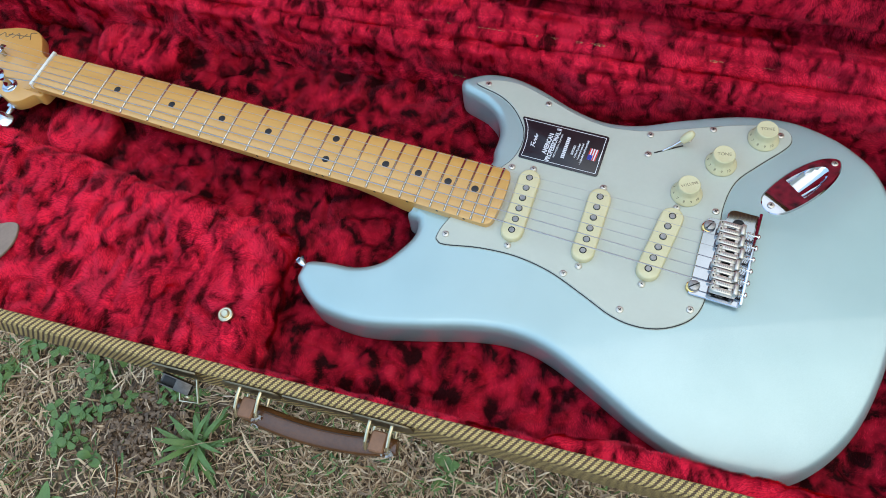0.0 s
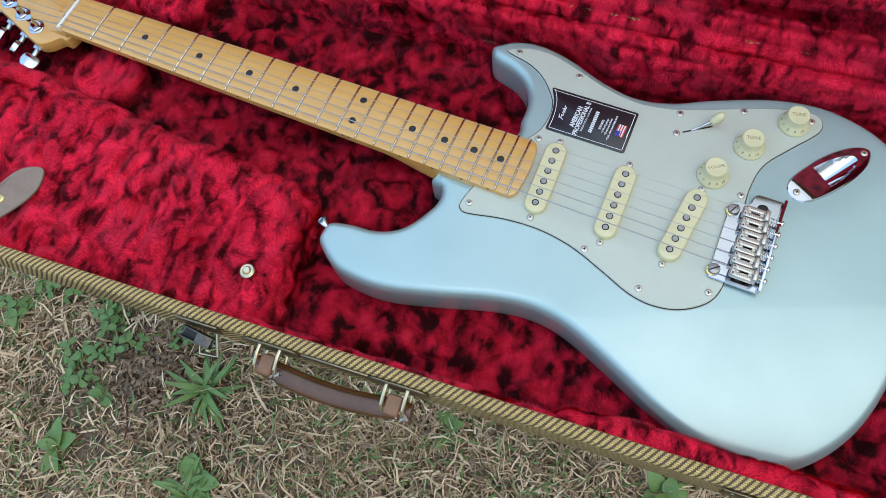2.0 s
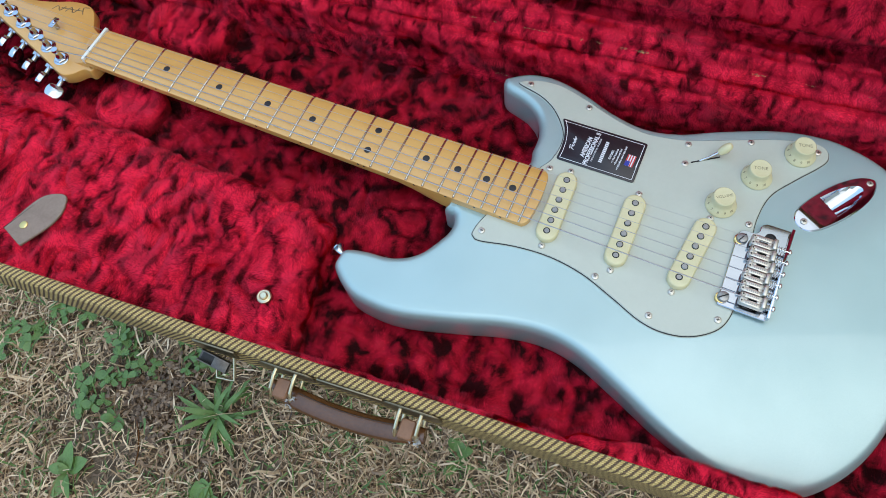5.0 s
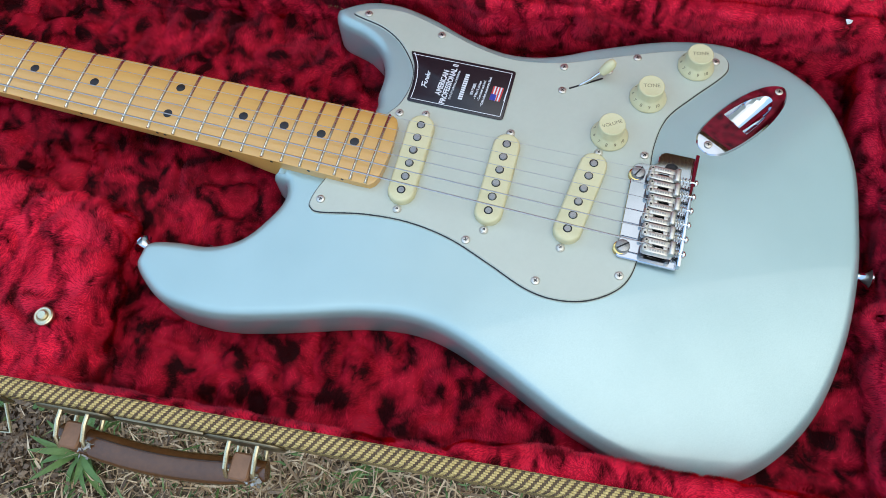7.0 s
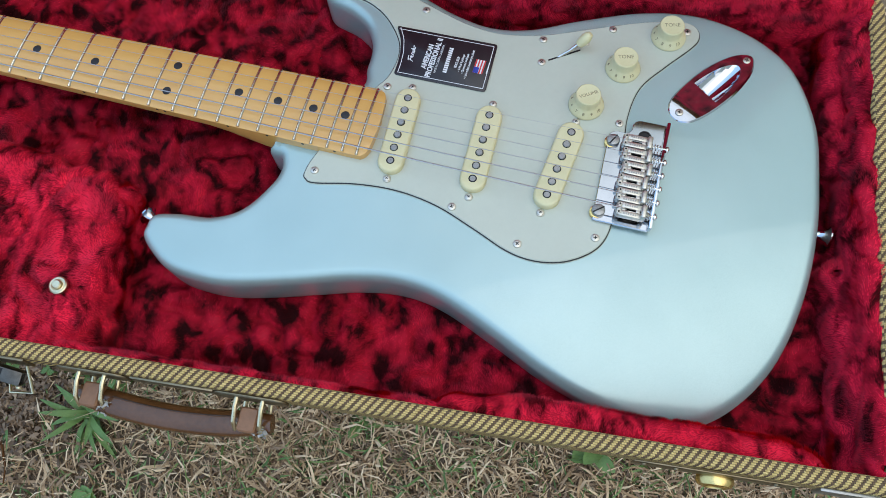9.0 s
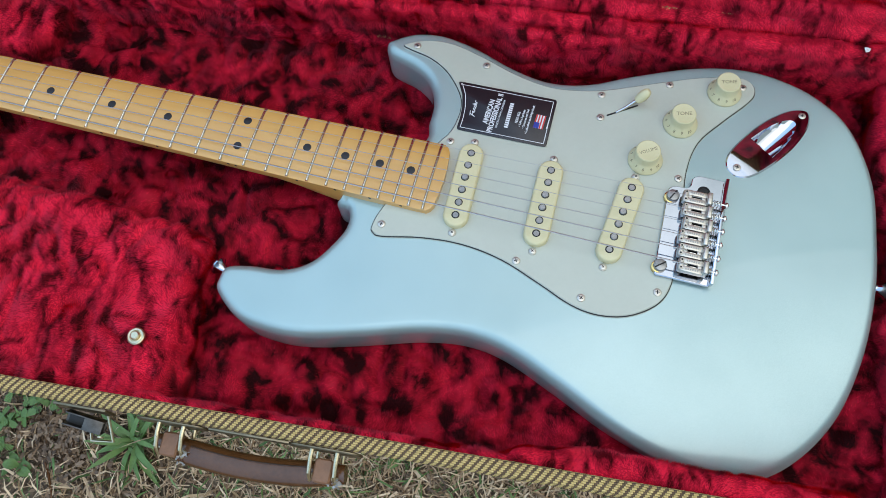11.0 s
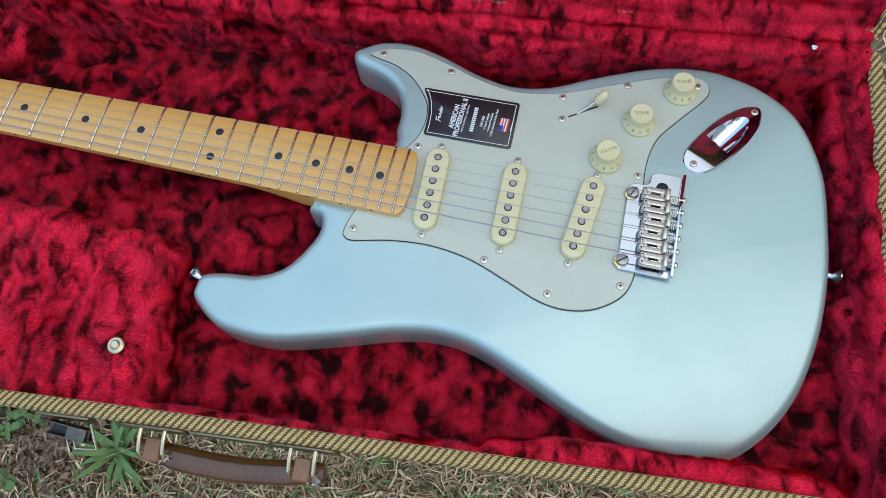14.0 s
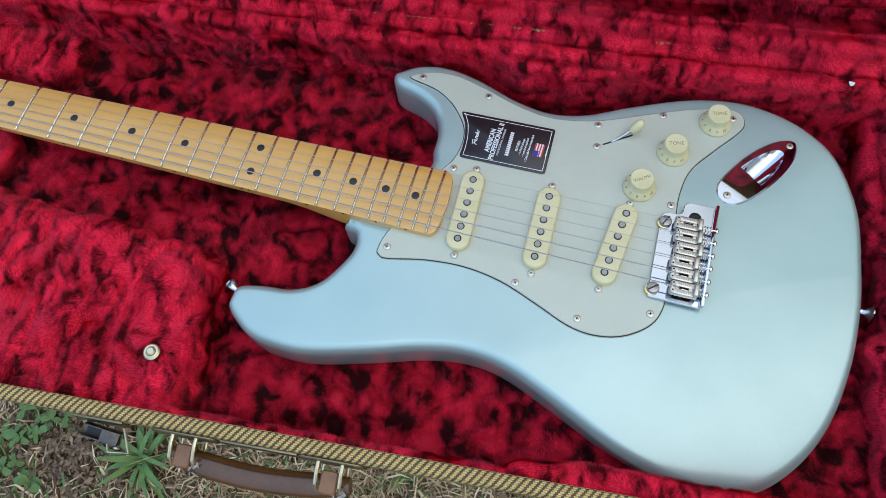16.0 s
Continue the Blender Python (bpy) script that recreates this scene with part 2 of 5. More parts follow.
MAT_BRASS = varied("brass", (0.62, 0.44, 0.16), (0.80, 0.60, 0.26), 120, 0.22, 1.0, wear=0.15)
MAT_OLDBRASS = varied("dull_brass", (0.16, 0.125, 0.08), (0.30, 0.24, 0.155), 150, 0.42, 1.0, wear=0.2)
MAT_GUNMETAL = varied("dark_steel", (0.075, 0.065, 0.055), (0.16, 0.145, 0.13), 150, 0.45, 1.0, wear=0.2)
MAT_CARD = varied("black_card", (0.012, 0.009, 0.012), (0.022, 0.016, 0.020), 90, 0.33)
MAT_WHITE_INK = varied("white_ink", (0.66, 0.66, 0.68), (0.76, 0.76, 0.78), 300, 0.5)
MAT_RED_INK = varied("red_ink", (0.50, 0.03, 0.03), (0.60, 0.05, 0.05), 300, 0.5)
MAT_BLUE_INK = varied("blue_ink", (0.02, 0.03, 0.26), (0.03, 0.05, 0.34), 300, 0.5)
MAT_SOIL = soil()
MAT_STRAW = straw_like("dry_grass", (0.21, 0.12, 0.065), (0.57, 0.39, 0.235), (0.84, 0.635, 0.425))
MAT_GREEN = straw_like("green_grass", (0.06, 0.11, 0.03), (0.13, 0.22, 0.06), (0.22, 0.31, 0.11))
MAT_BROWN = straw_like("dead_leaf", (0.07, 0.042, 0.026), (0.20, 0.125, 0.078), (0.36, 0.24, 0.15))
MAT_WEED = varied("weed_leaf", (0.065, 0.12, 0.025), (0.15, 0.25, 0.062), 40, 0.5, bump=0.2)
MAT_THREAD = varied("frayed_thread", (0.22, 0.21, 0.20), (0.48, 0.47, 0.46), 400, 0.8)
MAT_BENCH = varied("weathered_wood", (0.12, 0.09, 0.06), (0.24, 0.18, 0.12), 20, 0.8, bump=0.3, stretch=(1, 8, 8))

# ---- tools for building ----
from mathutils.geometry import delaunay_2d_cdt


def part(name, bm, material, parent=None, label="", smooth=35, **tags):
    """Links a bmesh as one mesh object under its parent. smooth: degrees up to which edges are shaded soft."""
    me = bpy.data.meshes.new(name)
    bmesh.ops.recalc_face_normals(bm, faces=bm.faces)
    bm.to_mesh(me)
    bm.free()
    for m in material if isinstance(material, list) else [material]:
        me.materials.append(m)
    if smooth:
        me.polygons.foreach_set("use_smooth", [True] * len(me.polygons))
        me.set_sharp_from_angle(angle=radians(smooth))
    ob = new(name, me)
    ob.parent = parent
    return tagged(ob, label, **tags)


def again(ob, m, parent=None):
    """Another object on the same mesh."""
    o = new(ob.name.split(".")[0], ob.data)
    o.parent = parent or ob.parent
    o.matrix_basis = m
    if "label" in ob:
        o["label"] = ob["label"]
    return o


def empty(name, m, label, category, **tags):
    ob = new(name)
    ob.empty_display_size = 0.02
    ob.matrix_basis = m
    return tagged(ob, label, category, **tags)


def curve_through(points, closed=True, steps=8):
    """A smooth line through the points (Catmull-Rom)."""
    pts = [Vector(p) for p in points]
    n, out = len(pts), []
    for i in range(n if closed else n - 1):
        a, b, c, d = (pts[(i + k) % n] if closed else pts[min(max(i + k, 0), n - 1)] for k in (-1, 0, 1, 2))
        for s in range(steps):
            t = s / steps
            out.append(0.5 * ((2 * b) + (c - a) * t + (2 * a - 5 * b + 4 * c - d) * t * t + (3 * b - a - 3 * c + d) * t**3))
    if not closed:
        out.append(pts[-1])
    return out


def area(poly):
    return sum(a.x * b.y - b.x * a.y for a, b in zip(poly, poly[1:] + poly[:1])) / 2


def inset(poly, d):
    """The closed line moved inwards by d."""
    sign, n, out = (1 if area(poly) > 0 else -1), len(poly), []
    for i in range(n):
        e1, e2 = (poly[i] - poly[i - 1]).normalized(), (poly[(i + 1) % n] - poly[i]).normalized()
        n1, n2 = Vector((-e1.y, e1.x)) * sign, Vector((-e2.y, e2.x)) * sign
        m = (n1 + n2).normalized()
        out.append(poly[i] + m * (d / max(0.6, m.dot(n1))))
    return out


def inside(p, poly):
    odd = False
    for a, b in zip(poly, poly[1:] + poly[:1]):
        if (a.y > p.y) != (b.y > p.y) and p.x < (b.x - a.x) * (p.y - a.y) / (b.y - a.y) + a.x:
            odd = not odd
    return odd


def slab(poly, rings, bottom=True, top=True, slots=None):
    """A plate of the closed line: rings of (inset, height), from below to the top. slots: a material for each step."""
    bm = bmesh.new()
    levels = [[bm.verts.new((p.x, p.y, z)) for p in inset(poly, d)] for d, z in rings]
    n = len(poly)
    for k, (lo, hi) in enumerate(zip(levels, levels[1:])):
        for i in range(n):
            f = bm.faces.new((lo[i], lo[(i + 1) % n], hi[(i + 1) % n], hi[i]))
            f.material_index = slots[k] if slots else 0
    if bottom:
        bm.faces.new(levels[0][::-1])
    if top:
        f = bm.faces.new(levels[-1])
        f.material_index = slots[-1] if slots else 0
    return bm


def lathe(profile, n=24, m=None):
    """Turns a line of (radius, height) round the z axis."""
    bm = bmesh.new()
    rows = [[bm.verts.new((0, 0, z))] if r < 1e-7 else [bm.verts.new((r * math.cos(2 * math.pi * i / n), r * math.sin(2 * math.pi * i / n), z)) for i in range(n)] for r, z in profile]
    for lo, hi in zip(rows, rows[1:]):
        for i in range(n):
            a, b, c, d = lo[i % len(lo)], lo[(i + 1) % len(lo)], hi[(i + 1) % len(hi)], hi[i % len(hi)]
            face = list(dict.fromkeys((a, b, c, d)))
            if len(face) > 2:
                bm.faces.new(face)
    for row in (rows[0], rows[-1]):
        if len(row) > 2:
            bm.faces.new(row)
    if m:
        bm.transform(m)
    return bm


def tube(points, radius, n=8, caps=True):
    """A round bar along a line; radius may be a list."""
    pts = [Vector(p) for p in points]
    bm, rows = bmesh.new(), []
    up = Vector((0.123, 0.31, 0.94)).normalized()
    for i, p in enumerate(pts):
        way = (pts[min(i + 1, len(pts) - 1)] - pts[max(i - 1, 0)]).normalized()
        side = way.cross(up).normalized()
        up = side.cross(way).normalized()
        r = radius[i] if isinstance(radius, (list, tuple)) else radius
        rows.append([bm.verts.new(p + r * (math.cos(2 * math.pi * k / n) * side + math.sin(2 * math.pi * k / n) * up)) for k in range(n)])
    for lo, hi in zip(rows, rows[1:]):
        for k in range(n):
            bm.faces.new((lo[k], lo[(k + 1) % n], hi[(k + 1) % n], hi[k]))
    if caps:
        bm.faces.new(rows[0][::-1]), bm.faces.new(rows[-1])
    return bm


def block(size, bevel=0.0, m=None, segments=2):
    """A box of that size round the origin, with rounded edges."""
    bm = bmesh.new()
    bmesh.ops.create_cube(bm, size=1.0, matrix=Matrix.Diagonal((*size, 1)))
    if bevel:
        bmesh.ops.bevel(bm, geom=bm.edges[:], offset=bevel, segments=segments, affect="EDGES", profile=0.5)
    if m:
        bm.transform(m)
    return bm


def merged(*meshes):
    bm = bmesh.new()
    for b in meshes:
        me = bpy.data.meshes.new("joined")
        b.to_mesh(me)
        b.free()
        bm.from_mesh(me)
        bpy.data.meshes.remove(me)
    return bm


def rounded_corners(points, r=0.006, steps=3):
    """A corner list with its corners rounded."""
    pts, out = [Vector(p) for p in points], []
    for a, b, c in zip(pts[-1:] + pts[:-1], pts, pts[1:] + pts[:1]):
        p, q = b + (a - b).normalized() * min(r, (a - b).length * 0.45), b + (c - b).normalized() * min(r, (c - b).length * 0.45)
        out += [(1 - t) ** 2 * p + 2 * t * (1 - t) * b + t * t * q for t in (k / steps for k in range(steps + 1))]
    return out


def stadium(length, width, n=12):
    """A rounded bar along y."""
    r, h = width / 2, length / 2 - width / 2
    return [Vector((r * math.cos(math.pi * i / n), h + r * math.sin(math.pi * i / n))) for i in range(n + 1)] + [
        Vector((-r * math.cos(math.pi * i / n), -h - r * math.sin(math.pi * i / n))) for i in range(n + 1)]


def lettering(name, text, size, m, material, parent, label="", thick=0.00008, wide=0.0, bold=0.0):
    """Flat raised letters, centred on the pose m."""
    cu = bpy.data.curves.new(name, "FONT")
    cu.body, cu.size, cu.align_x, cu.align_y, cu.extrude, cu.resolution_u = text, size, "CENTER", "CENTER", thick, 3
    cu.offset = bold
    tmp = bpy.data.objects.new(name, cu)
    scene.collection.objects.link(tmp)
    me = bpy.data.meshes.new_from_object(tmp.evaluated_get(bpy.context.evaluated_depsgraph_get()))
    bpy.data.objects.remove(tmp)
    me.materials.clear()
    me.materials.append(material)
    if wide:
        xs = [v.co.x for v in me.vertices]
        me.transform(Matrix.Diagonal((wide / (max(xs) - min(xs)), 1, 1, 1)))
    ob = new(name, me)
    ob.parent = parent
    ob.matrix_basis = m
    return tagged(ob, label)


def phillips(r=0.0029):
    """The head of a cross-slot screw, standing on z = 0."""
    bm = lathe([(r, 0), (r, 0.0005), (r * 0.92, 0.0009), (r * 0.55, 0.0013), (r * 0.5, 0.0013), (0.0, 0.0013)], 20)
    cross = merged(block((r * 0.95, r * 0.22, 0.0004), 0, pose(0, 0, 0.00115)), block((r * 0.22, r * 0.95, 0.0004), 0, pose(0, 0, 0.00115)))
    for f in cross.faces:
        f.material_index = 1
    out = merged(bm, cross)
    return out

# ---- the guitar: x along the strings from the nut, y towards the treble side, z up from the face ----
guitar = empty("electric_guitar", pose(0, 0, FACE), "pale surf-green metallic electric guitar lying face up in an open case", "guitar")
MM = 0.001
BASS = [(400, -27), (409, -36), (412, -47.1), (408.3, -60.3), (395.8, -81.5), (377.1, -92.6), (353.6, -95.8), (336.4, -100.8), (333, -111.2), (336, -121.5), (357.5, -136.4), (382, -140.2), (407.9, -138.1),
        (446.7, -127.1), (487.8, -113.7), (520, -108.5), (549.8, -112.4), (588, -127), (630, -144.5), (668, -154.5), (702, -156), (732.7, -148.4), (756.8, -127.1), (775, -95), (784.7, -52.1), (787.4, -6)]
TREBLE = [(785.7, 30), (779.2, 78), (759.5, 120.4), (732.3, 142.6), (701.9, 153.2), (672.5, 155.3), (636.4, 148), (593.4, 130.3), (561.4, 114.9), (531.9, 109.5), (501.7, 115),
          (468.9, 127.1), (439.8, 133.4), (416.1, 130.8), (398.9, 121.1), (393.9, 114.6), (400.2, 104.9), (421, 98), (437, 87.5), (446, 71), (447.5, 52), (446, 29)]
outline = curve_through([(x * MM, y * MM) for x, y in BASS + TREBLE], True, 6)


def forearm(x, y):
    """How far the face falls away at the forearm bevel."""
    ax, ay, bx, by = 0.535, -0.092, 0.79, 0.012
    nx, ny = (by - ay), -(bx - ax)
    d = ((x - ax) * nx + (y - ay) * ny) / math.hypot(nx, ny)
    return 1.8 * max(0.0, d - 0.006) ** 2


CUP_PLACE = pose(0.7015, 0.0915, 0, 0, 0, math.degrees(math.atan2(0.055, 0.041)))
MOUTH, CUP_TIP, CUP_HALF = -0.0088, 0.0262, 0.0106
cup_line = [Vector((MOUTH + (CUP_TIP - MOUTH) * math.cos(a), CUP_HALF * math.sin(a))) for a in (-math.pi / 2 + math.pi * i / 40 for i in range(41))]
cup_line += [Vector((MOUTH, CUP_HALF * (1 - 2 * i / 10))) for i in range(1, 10)]
cup_world = [(CUP_PLACE @ Vector((p.x, p.y, 0))).to_2d() for p in cup_line]


def within_line(p, line):
    """Which rows of p lie inside the closed line."""
    x, y, odd = p[:, 0], p[:, 1], np.zeros(len(p), bool)
    for a, b in zip(line, line[1:] + line[:1]):
        if a.y != b.y:
            odd ^= ((a.y > y) != (b.y > y)) & (x < (b.x - a.x) * (y - a.y) / (b.y - a.y) + a.x)
    return odd


def filled(edge, holes, step, z):
    """A sheet inside the edge, with an even inner net: vertices and faces, heights by z(x, y)."""
    pts, edges = list(edge), [(i, (i + 1) % len(edge)) for i in range(len(edge))]
    for h in holes:
        k = len(pts)
        pts += h
        edges += [(k + i, k + (i + 1) % len(h)) for i in range(len(h))]
    guard = inset(edge, step * 0.5)
    xs, ys = [p.x for p in edge], [p.y for p in edge]
    extra = []
    nx, ny = int((max(xs) - min(xs)) / step), int((max(ys) - min(ys)) / step)
    for i in range(1, nx):
        for j in range(1, ny):
            extra.append((min(xs) + i * step, min(ys) + j * step))
    if extra:
        extra = np.array(extra)
        ok = within_line(extra, guard)
        for h in holes:
            ok &= ~within_line(extra, h)
        pts += [Vector(p) for p in extra[ok].tolist()]
    vs, _, fs, *_ = delaunay_2d_cdt(pts, edges, [], 0, 1e-6)
    flat = np.array([(v.x, v.y) for v in vs])
    mids = np.array([flat[f].mean(0) for f in fs])
    ok = within_line(mids, edge)
    for h in holes:
        ok &= ~within_line(mids, h)
    faces = [f for f, good in zip(fs, ok) if good]
    return [(v.x, v.y, z(v.x, v.y)) for v in vs], faces


def body_mesh():
    bm = bmesh.new()
    R, IN, T = 0.012, 0.0075, 0.0445
    rings = [(IN * (1 - math.sin(a)), -0.010 * (1 - math.cos(a))) for a in (math.pi / 2 * k / 7 for k in range(8))]
    rings += [(0, -0.022), (0, -T + R)] + [(R * (1 - math.cos(a)), -T + R * (1 - math.sin(a))) for a in (math.pi / 2 * k / 6 for k in range(1, 7))]
    inner = inset(outline, IN)
    verts, faces = filled(inner, [cup_world], 0.006, lambda x, y: -forearm(x, y))
    made = [bm.verts.new(v) for v in verts]
    for f in faces:
        bm.faces.new([made[i] for i in f])
    last = made[: len(inner)]
    for d, z in rings[1:]:
        line = inset(outline, d)
        row = [bm.verts.new((p.x, p.y, z - forearm(p.x, p.y) * max(0.0, min(1.0, (z + 0.034) / 0.030)))) for p in line]
        for i in range(len(row)):
            bm.faces.new((last[i], last[(i + 1) % len(row)], row[(i + 1) % len(row)], row[i]))
        last = row
    bm.faces.new(last)
    return bm


body = part("body", body_mesh(), MAT_PAINT, guitar, "pale surf-green metallic solid body with rounded edges", smooth=60)

# pickguard of three plies with its screws
GUARD = [(436, -27), (431.5, -46), (434, -52), (442, -53.5), (470, -47.5), (500, -45.5), (530, -50), (560, -61), (585, -71), (605, -73.5), (625, -69),
         (642, -57), (649.5, -42), (650.5, -20), (649, 20), (646.5, 50), (651, 77), (666, 99.5), (680, 117.5), (686, 128), (685, 137), (678, 142.5), (665, 142)]
GUARD_FAR = [(640, 135), (610, 123), (575, 108.5), (550, 102.5), (530, 101.5), (505, 106.5), (474, 117), (449, 123.5), (428, 122.5), (412, 116),
             (409.5, 112), (416, 109.5), (434, 105), (449, 96.5), (461, 84), (468, 72), (469.5, 58), (466.5, 43), (458, 27)]
guard_line = curve_through([(x * MM, y * MM) for x, y in GUARD + GUARD_FAR], True, 5)
pickguard = part("pickguard", slab(guard_line, [(0, -0.0008), (0, 0.0004), (0.0003, 0.0008), (0.0010, 0.0016), (0.0016, 0.0023)], slots=[0, 0, 1, 0, 0]),
                 [MAT_GUARD, MAT_BLACK], guitar, "mint-grey plastic pickguard with a black ply at its edge", smooth=20)
screw = None
SCREWS = [(0.421, 0.114), (0.480, 0.108), (0.573, 0.102), (0.622, 0.123), (0.576, 0.082), (0.676, 0.133), (0.470, 0.035), (0.439, -0.044),
          (0.541, -0.048), (0.591, -0.064), (0.641, -0.047), (0.641, 0.044), (0.6045, 0.1065)]
for k, (x, y) in enumerate(SCREWS):
    m = pose(x, y, 0.0022, 0, 0, 37 * k)
    if screw is None:
        screw = part("screw", phillips(), [MAT_SADDLE, MAT_DARK], pickguard, "nickel cross-slot screw")
        screw.matrix_basis = m
    else:
        again(screw, m)

# pickups
cover_line = stadium(0.0695, 0.0186)


def pickup(x, turn, up):
    at = pose(x, 0, 0.0023, 0, 0, turn)
    cover = part("pickup", slab(cover_line, [(0, 0), (0, up - 0.0018), (0.0004, up - 0.0007), (0.0012, up - 0.0001), (0.002, up)]), MAT_CREAM, guitar,
                 "aged cream pickup cover with six pole pieces")
    cover.matrix_basis = at
    pole = None
    for k in range(6):
        lift = up + (0.0002, 0.0006, 0.0011, 0.0013, 0.0009, 0.0004)[k]
        m = pose(0, (k - 2.5) * 0.0104, 0)
        bm = merged(lathe([(0.0024, 0), (0.0024, lift - 0.0004), (0.0020, lift), (0, lift)], 16), lathe([(0.0024, up - 0.001), (0.0030, up + 0.00012), (0, up + 0.00012)], 16))
        for f in bm.faces:
            f.material_index = 1 if max(v.co.xy.length for v in f.verts) > 0.0026 else 0
        pole = part("pole_piece", bm, [MAT_POLE, MAT_DARK], cover, "grey magnet pole piece")
        pole.matrix_basis = m
    for side in (-1, 1):
        again(screw, pose(0, side * 0.0382, 0.0001, 0, 0, 20 + 50 * side), cover)
        again(screw, pose(0, side * 0.0382, 0.0010, 0, 0, 20 + 50 * side), cover).scale = (0.8, 0.8, 0.8)


pickup(0.4897, 2.0, 0.0055)
pickup(0.5500, 0.8, 0.0055)
pickup(0.6060, -7.2, 0.0060)

# neck with fingerboard, frets, dots and headstock
SCALE = 0.6477


def fret_at(n):
    return SCALE * (1 - 2 ** (-n / 12))


def half_width(x):
    return 0.0211 + (0.0282 - 0.0211) * x / 0.4662


BOARD_R, BOARD_TOP = 0.241, 0.0105


def neck_mesh():
    bm, rows = bmesh.new(), []
    stops = [0.0, 0.004, 0.02] + [0.03 + 0.02 * k for k in range(17)] + [0.365, 0.38, 0.392, 0.400, 0.408, 0.416, 0.43, 0.45, 0.462, 0.4685, 0.4715, 0.4732]
    for x in stops:
        w = half_width(x)
        if x > 0.466:
            w -= 0.006 * ((x - 0.466) / 0.0072) ** 3
        heel = min(1.0, max(0.0, (x - 0.352) / 0.06))
        heel = heel * heel * (3 - 2 * heel)
        deep = 0.0185 + 0.003 * x / 0.3 + 0.006 * heel
        power = 2.2 + 6 * heel
        end = max(0.0, (x - 0.462) / 0.0112)
        row = []
        for k in range(13):
            y = w * (1 - 2 * k / 12)
            roll = 0.0011 if k in (0, 12) else 0.0
            row.append((x + (0.0022 * (1 - (y / w) ** 2) if end else 0) * end, y, BOARD_TOP - y * y / (2 * BOARD_R) - roll))
        for k in range(15):
            a = math.pi + math.pi * k / 14
            cx, sx = math.cos(a), math.sin(a)
            r = (abs(cx) ** power + abs(sx) ** power) ** (-1 / power)
            edge = BOARD_TOP - w * w / (2 * BOARD_R) - 0.0050
            row.append((x, w * r * cx * 1.0 + 0, edge + (deep - 0.005) * r * sx))
        rows.append([bm.verts.new(p) for p in row])
    n = len(rows[0])
    for lo, hi in zip(rows, rows[1:]):
        for k in range(n):
            bm.faces.new((lo[k], lo[(k + 1) % n], hi[(k + 1) % n], hi[k]))
    bm.faces.new(rows[0][::-1]), bm.faces.new(rows[-1])
    head = curve_through([(p[0] * MM, p[1] * MM) for p in HEAD], True, 5)
    plate = slab(head, [(0.002, -0.0175), (0.0006, -0.0169), (0, -0.0155), (0, -0.005), (0.0006, -0.0036), (0.002, -0.003)])
    # the swept step from the head up to the nut
    ramp_bm = bmesh.new()
    steps = []
    for k in range(9):
        t = k / 8
        x, z = -0.030 + 0.0305 * t, -0.0032 + (0.0095 + 0.0032) * (t**2.6)
        w = 0.0207 - 0.0012 * (1 - t)
        steps.append([ramp_bm.verts.new(p) for p in ((x, w, z), (x, -w, z), (x, -w, -0.012), (x, w, -0.012))])
    for lo, hi in zip(steps, steps[1:]):
        for k in range(4):
            ramp_bm.faces.new((lo[k], lo[(k + 1) % 4], hi[(k + 1) % 4], hi[k]))
    ramp_bm.faces.new(steps[0][::-1]), ramp_bm.faces.new(steps[-1])
    return merged(bm, plate, ramp_bm)


HEAD = [(4, -20), (-6, -24), (-14, -33), (-23, -37.5), (-33, -35.5), (-60, -25.5), (-100, -11.5), (-140, 2.5), (-163, 9.5), (-176, 18), (-182, 32), (-175, 46),
        (-161, 50), (-148, 43), (-136, 36), (-118, 35), (-95, 40.5), (-74, 48), (-56, 49.5), (-44, 45), (-36, 35), (-28, 25), (-15, 21), (4, 20.5)]
neck = part("neck", neck_mesh(), MAT_MAPLE, guitar, "honey-tinted maple neck with a gloss finish and black dots", smooth=40)


def fret_mesh(x):
    w, bm, rows = half_width(x) - 0.0004, bmesh.new(), []
    for k in range(13):
        y = w * (1 - 2 * k / 12)
        z = BOARD_TOP - y * y / (2 * BOARD_R) - (0.0004 if k in (0, 12) else 0)
        rows.append([bm.verts.new((x + dx, y, z + dz)) for dx, dz in ((-0.00115, -0.0004), (-0.00095, 0.0004), (-0.0004, 0.00105), (0, 0.00118), (0.0004, 0.00105), (0.00095, 0.0004), (0.00115, -0.0004))])
    for lo, hi in zip(rows, rows[1:]):
        for k in range(6):
            bm.faces.new((lo[k], lo[k + 1], hi[k + 1], hi[k]))
    bm.faces.new(rows[0]), bm.faces.new(rows[-1])
    return bm


for n in range(1, 23):
    part("fret", fret_mesh(fret_at(n)), MAT_FRET, neck)
dot = None
for n, y in [(3, 0), (5, 0), (7, 0), (9, 0), (12, 0.0112), (12, -0.0112), (15, 0), (17, 0), (19, 0), (21, 0)]:
    m = pose((fret_at(n) + fret_at(n - 1)) / 2, y, BOARD_TOP - y * y / (2 * BOARD_R) + 0.00002, math.degrees(-y / BOARD_R))
    dot = part("position_dot", lathe([(0.0032, -0.001), (0.0032, 0.00008), (0.0030, 0.00012), (0, 0.00012)], 24), MAT_BLACK, neck, "black dot inlay") if dot is None else again(dot, m)
    dot.matrix_basis = m
side_dot = None
